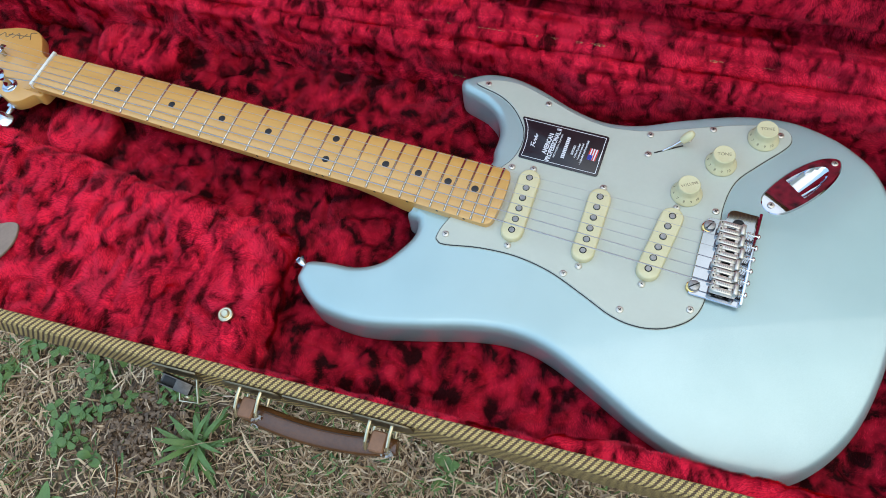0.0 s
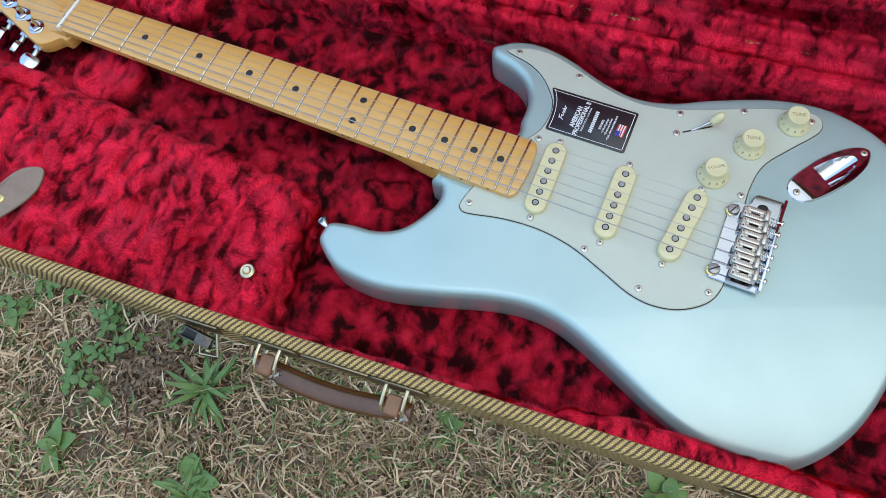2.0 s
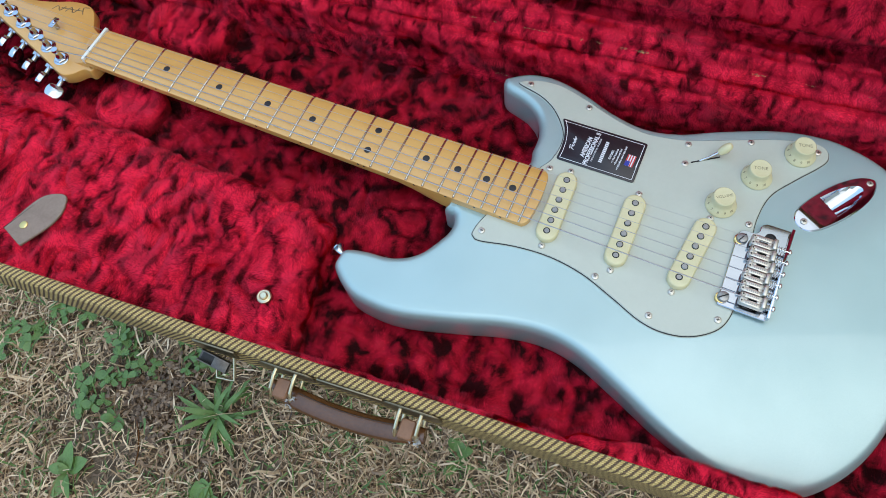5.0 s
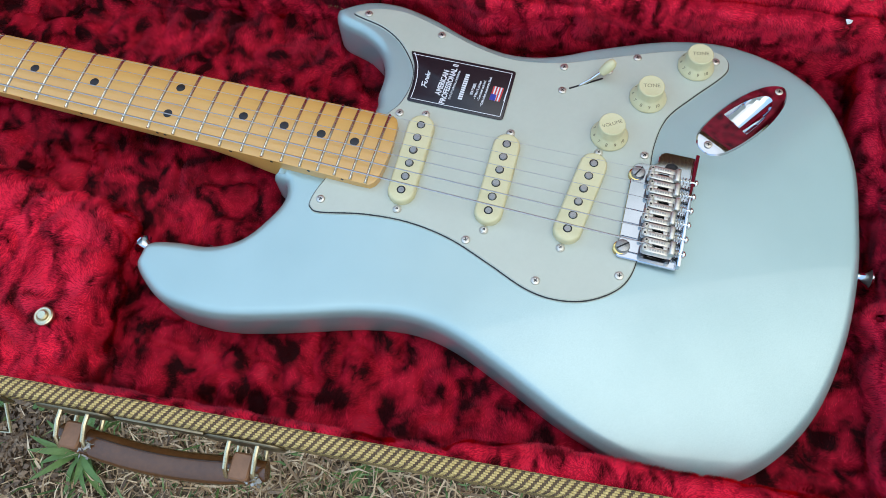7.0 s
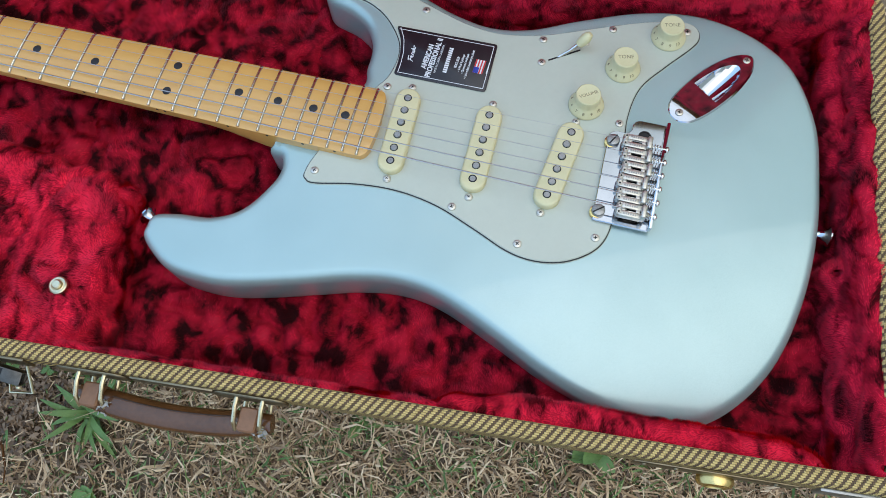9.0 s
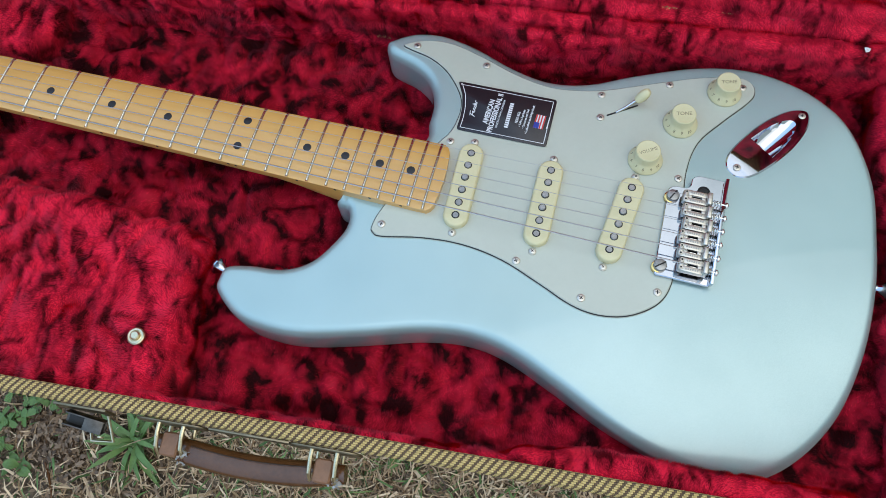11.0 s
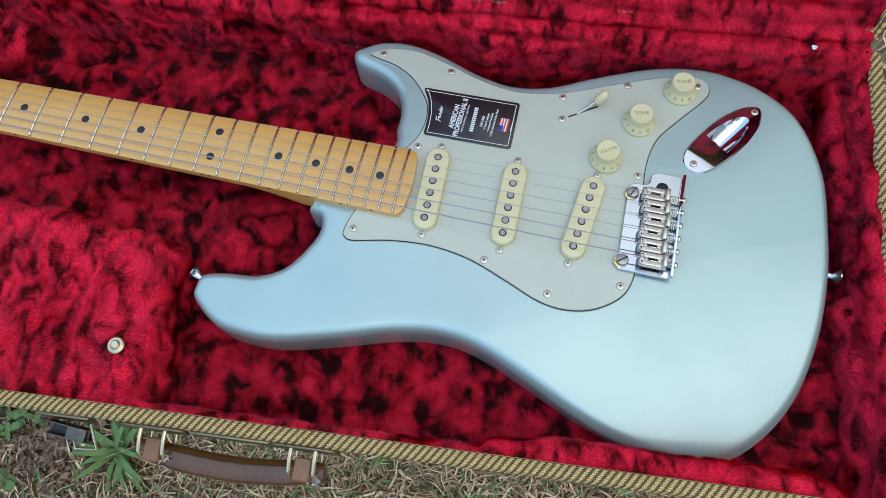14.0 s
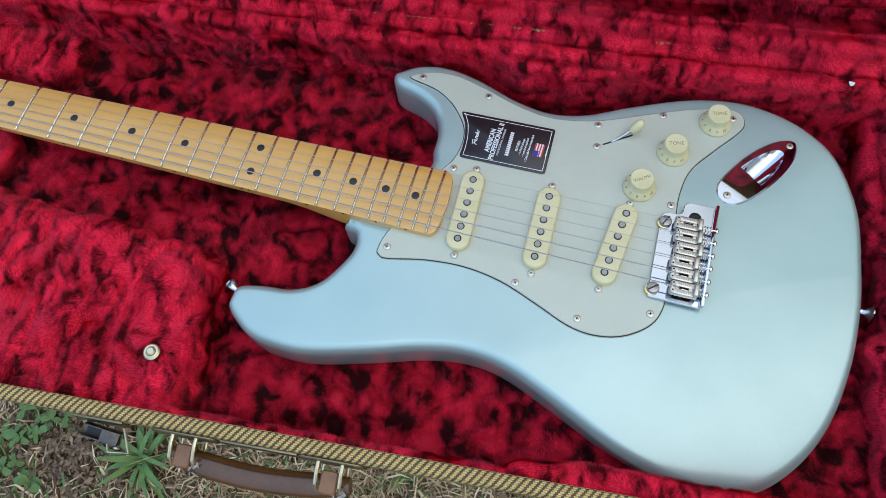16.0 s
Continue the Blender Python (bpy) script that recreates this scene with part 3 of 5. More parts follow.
for n, off in [(3, 0), (5, 0), (7, 0), (9, 0), (12, 0.003), (12, -0.003), (15, 0), (17, 0), (19, 0), (21, 0)]:
    x = (fret_at(n) + fret_at(n - 1)) / 2 + off
    m = pose(x, -half_width(x) - 0.00005, BOARD_TOP - 0.0042, 90)
    side_dot = part("side_dot", lathe([(0.0011, -0.001), (0.0011, 0.0001), (0, 0.0001)], 12), MAT_BLACK, neck) if side_dot is None else again(side_dot, m)
    side_dot.matrix_basis = m
part("nut", block((0.0032, 0.0426, 0.0075), 0.0005, pose(-0.0012, 0, BOARD_TOP - 0.0020)), MAT_BONE, neck, "white bone nut")
part("truss_rod_hole", lathe([(0.0042, 0), (0.0042, 0.0003), (0, 0.0003)], 20, pose(-0.0125, 0.0005, 0.0004, 0, -24, 0) @ Matrix.Diagonal((1.5, 0.85, 1, 1))), MAT_LEATHER, neck, "walnut plug behind the nut")
# the maker's mark on the head, as plain strokes
for k, pts in enumerate([[(-52, 36), (-56, 43.5), (-50, 46)], [(-54, 40), (-66, 38), (-80, 36)], [(-60, 42), (-64, 34), (-69, 40), (-73, 33)], [(-76, 39), (-80, 32), (-85, 37), (-89, 31)]]):
    part("decal_stroke", tube([(x * MM, y * MM, -0.0030) for x, y in curve_through([Vector(p) for p in pts], False, 6)], 0.0005, 5), MAT_OLDBRASS, neck, "gold script decal drawn as strokes")

# tuning machines along the bass side of the head
def button_mesh():
    line = curve_through([(-0.0075, 0.0), (-0.009, 0.006), (-0.0065, 0.0125), (0.0, 0.0145), (0.0065, 0.0125), (0.009, 0.006), (0.0075, 0.0), (0.003, -0.0015), (-0.003, -0.0015)], True, 4)
    return slab(line, [(0.0012, -0.0032), (0.0003, -0.0026), (0, -0.0012), (0, 0.0012), (0.0003, 0.0026), (0.0012, 0.0032)])


tuner_parts = None
for k in range(6):
    x, y = -0.0365 - 0.0236 * k, -0.0215 + 0.0084 * k
    tuner = empty("tuning_machine", pose(x, y, -0.003), "", "")
    tuner.parent = guitar
    tagged(tuner, "chrome sealed tuning machine with a tulip-shaped key")
    if tuner_parts is None:
        hexagon = [Vector((0.0068 * math.cos(math.pi / 3 * i), 0.0068 * math.sin(math.pi / 3 * i))) for i in range(6)]
        bush = part("bushing", merged(slab(hexagon, [(0, 0.0006), (0, 0.0026), (0.0006, 0.0031)]), lathe([(0.0079, 0), (0.0079, 0.0004), (0.0070, 0.0009), (0, 0.0009)], 24)), MAT_CHROME, tuner)
        post = part("post", lathe([(0.0037, 0.002), (0.0034, 0.006), (0.0027, 0.008), (0.0027, 0.0115), (0.0034, 0.0125), (0.0032, 0.0150), (0, 0.0152)], 20), MAT_CHROME, tuner)
        gear = part("gear_housing", block((0.013, 0.019, 0.009), 0.0025, pose(0.001, -0.006, -0.019)), MAT_CHROME, tuner)
        shaft = part("key_shaft", tube([(0.001, -0.012, -0.018), (0.001, -0.0235, -0.018)], [0.0036, 0.0032], 14), MAT_CHROME, tuner)
        key = part("key", button_mesh(), MAT_CHROME, tuner)
        tuner_parts = [bush, post, gear, shaft, key]
    spin = (-22, 60, 66, 76, 60, 50)[k]
    for p in tuner_parts:
        o = p if k == 0 else again(p, Matrix(), tuner)
        if p is tuner_parts[-1]:
            o.matrix_basis = pose(0.001, -0.0235, -0.018, 0, 0, 180) @ pose(0, 0, 0, 0, spin, 0)
part("string_tree", merged(block((0.006, 0.013, 0.0012), 0.0004, pose(-0.066, 0.011, 0.0055)), lathe([(0.0022, -0.003), (0.0022, 0.0068), (0.0015, 0.0075), (0, 0.0075)], 14, pose(-0.066, 0.011, 0))), MAT_CHROME, guitar, "small chrome string tree")

# strings
GAUGE = [0.00052, 0.00041, 0.00030, 0.00022, 0.00017, 0.00014]
SADDLE_X = [0.6520, 0.6502, 0.6490, 0.6502, 0.6484, 0.6472]
for k in range(6):
    y0, y1 = -0.0175 + 0.0070 * k, -0.0262 + 0.01048 * k
    px, py = -0.0365 - 0.0236 * k, -0.0215 + 0.0084 * k
    line = [(px, py + 0.003, 0.0062), (-0.003, y0 - 0.0002, 0.0117), (0, y0, 0.0120), (SADDLE_X[k], y1, 0.0141), (SADDLE_X[k] + 0.004, y1, 0.0128), (SADDLE_X[k] + 0.010, y1, 0.0062)]
    part("string", tube(line, GAUGE[k], 6), MAT_STRING, guitar, "wound steel string" if k < 3 else "plain steel string")

# bridge: a plate with a turned-up back edge, six bent saddles
LOW = pose(0, 0, -0.0018)
plate_line = rounded_corners([(636, -35.2), (675, -35.2), (675, 48.5), (654, 48.5), (650.5, 45.5), (650.5, 39), (648, 36.5), (639, 36.5), (635, 33)], 2.2)
bridge = part("bridge", merged(slab([v * MM for v in plate_line], [(0.0004, 0.0046), (0, 0.0050), (0, 0.0064), (0.0005, 0.0069)]),
                               block((0.0026, 0.0830, 0.0064), 0.0007, pose(0.6744, 0.0066, 0.0092))), MAT_CHROME, guitar, "chrome two-point vibrato bridge", smooth=30)
bridge.matrix_basis = LOW
part("arm_socket", lathe([(0.0046, 0.0066), (0.0046, 0.0072), (0.0036, 0.0073), (0.0034, 0.0069), (0, 0.00695)], 20, pose(0.6600, 0.0360, 0)), [MAT_DARK], bridge, "dark hole for the vibrato arm")
saddle = None


def saddle_mesh():
    """Two bent plates with a slot between them, a rounded nose and a tall rear tab."""
    beams = [block((0.0150, 0.0040, 0.0016), 0.0004, pose(0.0078, y, 0.0131)) for y in (-0.0030, 0.0030)]
    webs = [block((0.0150, 0.0009, 0.0046), 0.0002, pose(0.0078, y, 0.0112)) for y in (-0.0045, 0.0045)]
    bridges = [block((0.0030, 0.0034, 0.0015), 0.0003, pose(x, 0, 0.0130)) for x in (0.0030, 0.0130)]
    nose = block((0.0044, 0.0098, 0.0062), 0.0016, pose(0.0004, 0, 0.0112), 3)
    tab = block((0.0036, 0.0096, 0.0088), 0.0011, pose(0.0166, 0, 0.0128), 3)
    set_screws = [lathe([(0.0013, 0), (0.0013, 0.0006), (0.0008, 0.0006), (0.0007, 0.0002), (0, 0.0002)], 10, pose(0.0004, y, 0.0141)) for y in (-0.0029, 0.0029)]
    marks = [block((0.0011, 0.0013, 0.0001), 0, pose(0.0040 + 0.00155 * i, y, 0.01394)) for y in (-0.0031, 0.0031) for i in range(6)]
    floor = block((0.0150, 0.0050, 0.0006), 0, pose(0.0078, 0, 0.0092))
    socket = [lathe([(0.0006, 0), (0.0006, 0.0001), (0, 0.0001)], 8, pose(0.0004, y, 0.0145)) for y in (-0.0029, 0.0029)]
    dark = merged(floor, *socket)
    for f in dark.faces:
        f.material_index = 1
    faint = merged(*marks)
    for f in faint.faces:
        f.material_index = 2
    return merged(*beams, *webs, *bridges, nose, tab, *set_screws, dark, faint)


def coil(x0, x1, y, z, turns=7, r=0.0021):
    return [(x0 + (x1 - x0) * i / (turns * 10), y + r * math.cos(2 * math.pi * i / 10), z + r * math.sin(2 * math.pi * i / 10)) for i in range(turns * 10 + 1)]


for k in range(6):
    y = -0.0262 + 0.01048 * k
    x = SADDLE_X[k] - 0.0005
    m = pose(x, y, 0.0012)
    if saddle is None:
        saddle = part("saddle", saddle_mesh(), [MAT_SADDLE, MAT_DARK, MAT_POLE], bridge, "bent steel saddle with a slot", smooth=30)
        saddle.matrix_basis = m
    else:
        again(saddle, m)
    part("spring", tube(coil(x + 0.0184, 0.6735, y, 0.0118, 4), 0.00038, 5), MAT_NICKEL, bridge)
    part("intonation_screw", merged(tube([(x + 0.004, y, 0.0118), (0.677, y, 0.0118)], 0.0009, 8), lathe([(0.0026, 0), (0.0025, 0.0010), (0.0017, 0.0019), (0, 0.0021)], 14, pose(0.6756, y, 0.0118, 0, 90, 0))), MAT_NICKEL, bridge)
for y in (-0.0282, 0.0274):
    stud = merged(lathe([(0.0046, 0.0068), (0.0046, 0.0092), (0.0042, 0.0099), (0.0030, 0.0102), (0, 0.0103)], 22), block((0.0088, 0.0010, 0.0004), 0, pose(0, 0, 0.01022, 0, 0, 62 if y > 0 else 40)))
    for f in stud.faces:
        f.material_index = 1 if len(f.verts) == 4 and max(v.co.z for v in f.verts) > 0.01035 else 0
    o = part("pivot_screw", stud, [MAT_POLE, MAT_DARK], bridge, "slotted steel pivot screw")
    o.matrix_basis = pose(0.6390, y, 0)
    o = part("pivot_bush", lathe([(0.0046, 0.0022), (0.0046, 0.0071), (0.0040, 0.0073), (0, 0.0073)], 22), MAT_BRASS, bridge)
    o.matrix_basis = pose(0.6377, y - 0.0006, 0)

# jack plate: a boat-shaped plate with a scooped cup
boat = curve_through([(0.0405, 0.0), (0.036, 0.0062), (0.026, 0.0112), (0.008, 0.0147), (-0.014, 0.0148), (-0.031, 0.0120), (-0.039, 0.0065), (-0.041, 0.0), (-0.039, -0.0065),
                      (-0.031, -0.0120), (-0.014, -0.0148), (0.008, -0.0147), (0.026, -0.0112), (0.036, -0.0062)], True, 5)


def jack_mesh():
    bm = bmesh.new()
    verts, faces = filled(inset(boat, 0.0011), [cup_line], 0.003, lambda x, y: 0.0013 - 5.0 * max(0.0, -0.025 - x) ** 2)
    made = [bm.verts.new(v) for v in verts]
    for f in faces:
        bm.faces.new([made[i] for i in f])
    skirt = [bm.verts.new((p.x, p.y, 0.0002 - 5.0 * max(0.0, -0.025 - p.x) ** 2)) for p in boat]
    for i in range(len(boat)):
        bm.faces.new((made[i], made[(i + 1) % len(boat)], skirt[(i + 1) % len(boat)], skirt[i]))
    def scoop(x, y):
        along = max(0.0, (CUP_TIP - x) / (CUP_TIP - MOUTH))
        wide = CUP_HALF * math.sqrt(max(1e-6, 1 - (1 - along) ** 2))
        return 0.0012 - 0.0105 * along**0.8 * max(0.0, 1 - (y / wide) ** 2) ** 0.6

    verts, faces = filled(cup_line, [], 0.0016, scoop)
    low = [bm.verts.new(v) for v in verts]
    for f in faces:
        bm.faces.new([low[i] for i in f])
    ring = made[len(boat): len(boat) + len(cup_line)]
    for i in range(len(ring)):
        bm.faces.new((ring[i], ring[(i + 1) % len(ring)], low[(i + 1) % len(ring)], low[i]))
    return bm


jack = part("jack_plate", jack_mesh(), MAT_CHROME, guitar, "boat-shaped chrome jack plate with a scooped cup", smooth=14)
jack.matrix_basis = CUP_PLACE @ pose(0, 0, 0.0003)
part("jack_socket", merged(lathe([(0.0062, 0), (0.0062, 0.003), (0.0052, 0.0036), (0.0034, 0.0036), (0.0034, 0.001), (0, 0.001)], 20)), MAT_CHROME, jack).matrix_basis = pose(-0.0092, 0, -0.0055, 0, 72, 0)
for x in (0.0343, -0.0343):
    again(screw, pose(x, 0, 0.0006, 0, 0, 30), jack)

# knobs
def knob(name, x, y, turn):
    n = 60
    bm, rows = bmesh.new(), []
    for r, z, rib in ((0.0127, 0.0, 0), (0.0128, 0.0010, 0), (0.0122, 0.0019, 0), (0.0097, 0.0060, 0), (0.0094, 0.0064, 0), (0.0093, 0.0068, 1), (0.0090, 0.0132, 1), (0.0089, 0.0138, 0), (0.0083, 0.0144, 0), (0.0078, 0.0143, 0)):
        rows.append([bm.verts.new(((r - (0.00028 if rib and i % 2 else 0)) * math.cos(2 * math.pi * i / n), (r - (0.00028 if rib and i % 2 else 0)) * math.sin(2 * math.pi * i / n), z)) for i in range(n)])
    for lo, hi in zip(rows, rows[1:]):
        for i in range(n):
            bm.faces.new((lo[i], lo[(i + 1) % n], hi[(i + 1) % n], hi[i]))
    bm.faces.new(rows[0][::-1]), bm.faces.new(rows[-1])
    k = part("control_knob", bm, MAT_CREAM, guitar, "aged cream plastic control knob marked " + name.lower(), smooth=40)
    k.matrix_basis = pose(x, y, 0.0027, 0, 0, turn)
    lettering("marking", name, 0.0042 if name == "TONE" else 0.0036, pose(0, 0, 0.0143), MAT_INK, k)
    for i in range(1, 11):
        a = -90 + 28 - (i - 10) * -31.0
        lettering("numeral", str(i), 0.0034, pose(0, 0, 0, 0, 0, a) @ pose(0.01095, 0, 0.0041, 0, 0, 90) @ pose(0, 0, 0, 58.6, 0, 0), MAT_INK, k)


knob("TONE", 0.663, 0.1255, 14)
knob("TONE", 0.635, 0.0905, 14)
knob("VOLUME", 0.6150, 0.0535, 32)

# blade switch
switch = part("switch_lever", tube([(0.5865, 0.0895, 0.0015), (0.5935, 0.0945, 0.0045), (0.601, 0.0998, 0.0100)], [0.0010, 0.0011, 0.0016], 8), MAT_NICKEL, guitar, "steel switch lever")
part("switch_tip", lathe([(0.0018, 0), (0.0030, 0.0008), (0.0038, 0.0040), (0.0040, 0.0075), (0.0034, 0.0108), (0.0020, 0.0128), (0, 0.0134)], 20, pose(0.5995, 0.0988, 0.0085) @ Vector((0.62, 0.42, 0.80)).to_track_quat("Z", "Y").to_matrix().to_4x4()), MAT_CREAM, switch, "cream plastic switch tip")
part("switch_slot", slab([v for v in stadium(0.026, 0.0013, 5)], [(0, 0.0), (0, 0.0002)]), MAT_DARK, guitar, "narrow dark slot").matrix_basis = pose(0.591, 0.0922, 0.00225, 0, 0, -56)

# strap buttons
def strap_button(m):
    o = part("strap_button", lathe([(0.0034, 0.0), (0.0034, 0.0015), (0.0026, 0.003), (0.0030, 0.007), (0.0052, 0.0115), (0.0070, 0.0128), (0.0070, 0.0138), (0.0058, 0.0146), (0, 0.0148)], 24), MAT_CHROME, guitar, "flared chrome strap button")
    o.matrix_basis = m


strap_button(pose(0.3345, -0.1030, -0.0215) @ Vector((-1, 0.42, 0.0)).to_track_quat("Z", "Y").to_matrix().to_4x4())
strap_button(pose(0.7865, 0.0035, -0.0215) @ Vector((1, 0, 0)).to_track_quat("Z", "Y").to_matrix().to_4x4())

# the maker's card tucked on the pickguard
card_line = rounded_corners([(462, 88.6), (541, 89.2), (541.5, 46.6), (471.5, 46.0), (471.8, 56), (471, 66), (468.3, 77)][::-1], 2.4)
card_line = [v * MM for v in card_line]
card = part("product_card", slab(card_line, [(0, 0.0), (0, 0.0004), (0.0002, 0.0005)]), MAT_CARD, None, "black printed card with white lettering and a small flag", category="card")
card.matrix_basis = pose(0, 0, FACE + 0.0028)
frame_bm = bmesh.new()
outer_row, inner_row = ([frame_bm.verts.new((p.x, p.y, 0.00058)) for p in inset(card_line, d)] for d in (0.0022, 0.0027))
for i in range(len(card_line)):
    frame_bm.faces.new((outer_row[i], outer_row[(i + 1) % len(card_line)], inner_row[(i + 1) % len(card_line)], inner_row[i]))
part("printed_border", frame_bm, MAT_WHITE_INK, card)


def on_card(x, y, turn=88):
    return pose(x, y, 0.00058, 0, 0, turn)


for text, x, size, wide, bold in (("AMERICAN", 0.4922, 0.0056, 0.0222, 0.00016), ("PROFESSIONAL II", 0.4972, 0.0056, 0.0350, 0.00016), ("MADE IN CORONA, CALIFORNIA", 0.5012, 0.0022, 0.0255, 0.0),
                                  ("FEATURES:", 0.5150, 0.0028, 0.0100, 0.00006), ("\u2022 V-Mod II pickups", 0.5182, 0.0025, 0.0155, 0.00005), ("\u2022 Contoured neck heel", 0.5211, 0.0025, 0.0175, 0.00005),
                                  ("\u2022 Cold-rolled steel bridge block", 0.5243, 0.0025, 0.0260, 0.00005)):
    lettering("printed_line", text, size, on_card(x, 0.0670), MAT_WHITE_INK, card, wide=wide, bold=bold)


def printed_bar(x, y, length, width, material=MAT_WHITE_INK, turn=88, z=0.0):
    part("printed_bar", block((length, width, 0.0001), 0), material, card).matrix_basis = on_card(x, y, turn) @ pose(0, 0, z)


for j in range(12):
    printed_bar(0.5080, 0.0567 + 0.00190 * j, 0.0014, 0.0030)
printed_bar(0.5386, 0.067, 0.0095, 0.0008)
for pts in [[(-62, -24), (-52, 0), (-44, 24)], [(-58, 20), (-42, 26), (-22, 28)], [(-56, 0), (-44, 3), (-32, 4)],
            [(-32, -8), (-22, 4), (-26, 10), (-32, -4), (-20, -12), (-10, -4)], [(-10, -12), (-6, 8), (2, 6), (4, -12), (12, -4)], [(24, 2), (14, 6), (12, -8), (24, -8), (34, 26)],
            [(28, -8), (40, 2), (36, 10), (30, -2), (40, -10), (48, -4)], [(48, -12), (52, 8), (62, 8)]]:
    line = [(0.4805 - v.y * 0.000085, 0.0670 + v.x * 0.000115, 0.0006) for v in curve_through([Vector(p) for p in pts], False, 5)]
    part("printed_stroke", tube(line, 0.00036, 4), MAT_WHITE_INK, card)
for j in range(7):
    printed_bar(0.5288 + 0.00108 * j, 0.0670, 0.0120, 0.00112, MAT_RED_INK if j % 2 == 0 else MAT_WHITE_INK)
printed_bar(0.5302, 0.0636, 0.0052, 0.0040, MAT_BLUE_INK, z=0.00006)

# ---- the open case: u along it, v across it towards the hinge ----
BASE_Z = 0.585
case = empty("guitar_case", pose(0, 0, BASE_Z, 0, 0, TURN_CASE), "open tweed guitar case lined with crimson crushed plush", "guitar case")
DOWN = Matrix.Translation((0, 0, -BASE_Z))


def case_part(name, bm, material, label="", parent=None, smooth=35):
    bm.transform(DOWN)
    return part(name, bm, material, parent or case, label, smooth)


U0, U1, V0, V1, RIM = -0.236, 0.8235, -0.2507, 0.108, 0.6575


def rounded_rect(u0, u1, v0, v1, r, n=5):
    out = []
    for cu, cv, a0 in ((u1 - r, v1 - r, 0), (u0 + r, v1 - r, 90), (u0 + r, v0 + r, 180), (u1 - r, v0 + r, 270)):
        out += [Vector((cu + r * math.cos(radians(a0 + 90 * k / n)), cv + r * math.sin(radians(a0 + 90 * k / n)))) for k in range(n + 1)]
    return out


def shell(flip, deep):
    rect = rounded_rect(U0, U1, V0, V1, 0.013)
    rings = [(0.017, -deep), (0.010, -deep + 0.0015), (0.0065, -deep + 0.007), (0.0012, -0.009), (0.0, -0.0035), (0.0012, -0.0006), (0.003, 0.0), (0.0085, 0.0), (0.0102, -0.001), (0.0108, -0.003), (0.0108, -deep + 0.006)]
    bm = slab(rect, [(d, RIM + (-z if flip else z)) for d, z in rings])
    bm.normal_update()
    for f in bm.faces:
        n = f.normal
        f.material_index = 0 if abs(n.z) > 0.65 else 1 if abs(n.y) > abs(n.x) else 2
    return bm


base = case_part("case_base", shell(False, 0.0725), [MAT_TWEED_TOP, MAT_TWEED_SIDE, MAT_TWEED_END], "yellow and brown tweed-covered case base", smooth=50)
lid_bm = shell(True, 0.047)
LID_TURN = Matrix.Translation((0, V1 + 0.001, RIM + 0.001)) @ Matrix.Rotation(radians(-LID_OPEN), 4, "X") @ Matrix.Translation((0, -V1 - 0.001, -RIM - 0.001))
lid_bm.transform(Matrix.Translation((0, 0, 0.002)))
lid_bm.transform(LID_TURN)
lid = case_part("case_lid", lid_bm, [MAT_TWEED_TOP, MAT_TWEED_SIDE, MAT_TWEED_END], "tweed-covered lid standing open at the back", smooth=50)


def fine(poly, step):
    """The closed line with points no further apart than step."""
    out = []
    for a, b in zip(poly, poly[1:] + poly[:1]):
        n = max(1, math.ceil((b - a).length / step))
        out += [a.lerp(b, k / n) for k in range(n)]
    return out


def cushion(poly, z0, z1, r, bulge=0.0, cell=0.0031):
    """A padded block: upright sides, edges rounded by r, a top that swells by bulge."""
    bm = bmesh.new()
    poly = fine(poly, cell)
    sides = max(1, int((z1 - r - z0) / cell))
    rings = [(0, z0 + (z1 - r - z0) * k / sides) for k in range(sides)]
    rings += [(r * (1 - math.cos(a)), z1 - r * (1 - math.sin(a))) for a in (math.pi / 2 * k / 5 for k in range(6))]
    last = None
    for d, z in rings[:-1]:
        row = [bm.verts.new((p.x, p.y, z)) for p in inset(poly, d)]
        if last:
            for i in range(len(row)):
                bm.faces.new((last[i], last[(i + 1) % len(row)], row[(i + 1) % len(row)], row[i]))
        last = row
    inner = inset(poly, rings[-1][0])
    cx, cy = sum(p.x for p in poly) / len(poly), sum(p.y for p in poly) / len(poly)
    sx, sy = max(abs(p.x - cx) for p in poly), max(abs(p.y - cy) for p in poly)
    verts, faces = filled(inner, [], cell, lambda x, y: z1 + bulge * max(0.0, 1 - ((x - cx) / sx) ** 2) * max(0.0, 1 - ((y - cy) / sy) ** 2))
    made = [bm.verts.new(v) for v in verts]
    for f in faces:
        bm.faces.new([made[i] for i in f])
    for i in range(len(inner)):
        bm.faces.new((last[i], last[(i + 1) % len(inner)], made[(i + 1) % len(inner)], made[i]))
    return bm


lining = []


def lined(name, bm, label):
    lining.append(case_part(name, bm, MAT_SHADED_FLOOR if name == "floor_lining" else MAT_BACKING, label, smooth=180))
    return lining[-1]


IN0, IN1, FAR, NEAR = -0.225, 0.8125, 0.097, -0.2397
FLOOR = 0.5925
lined("floor_lining", cushion(rounded_rect(IN0, IN1, NEAR, FAR, 0.01), 0.5892, FLOOR, 0.002), "crimson plush floor of the case, coloured darker for its shade")
lined("front_lining", cushion(rounded_corners([(0.29, -0.2445), (0.56, -0.2445), (0.56, -0.2365), (0.29, -0.2365)], 0.003), FLOOR, 0.6470, 0.005), "crimson plush along the front wall")
lined("front_pad", cushion(rounded_corners([(0.540, -0.2445), (0.786, -0.2445), (0.779, -0.233), (0.760, -0.2255), (0.60, -0.2240), (0.550, -0.2300)], 0.006), FLOOR, 0.6445, 0.006, 0.001), "padded plush block beside the body")
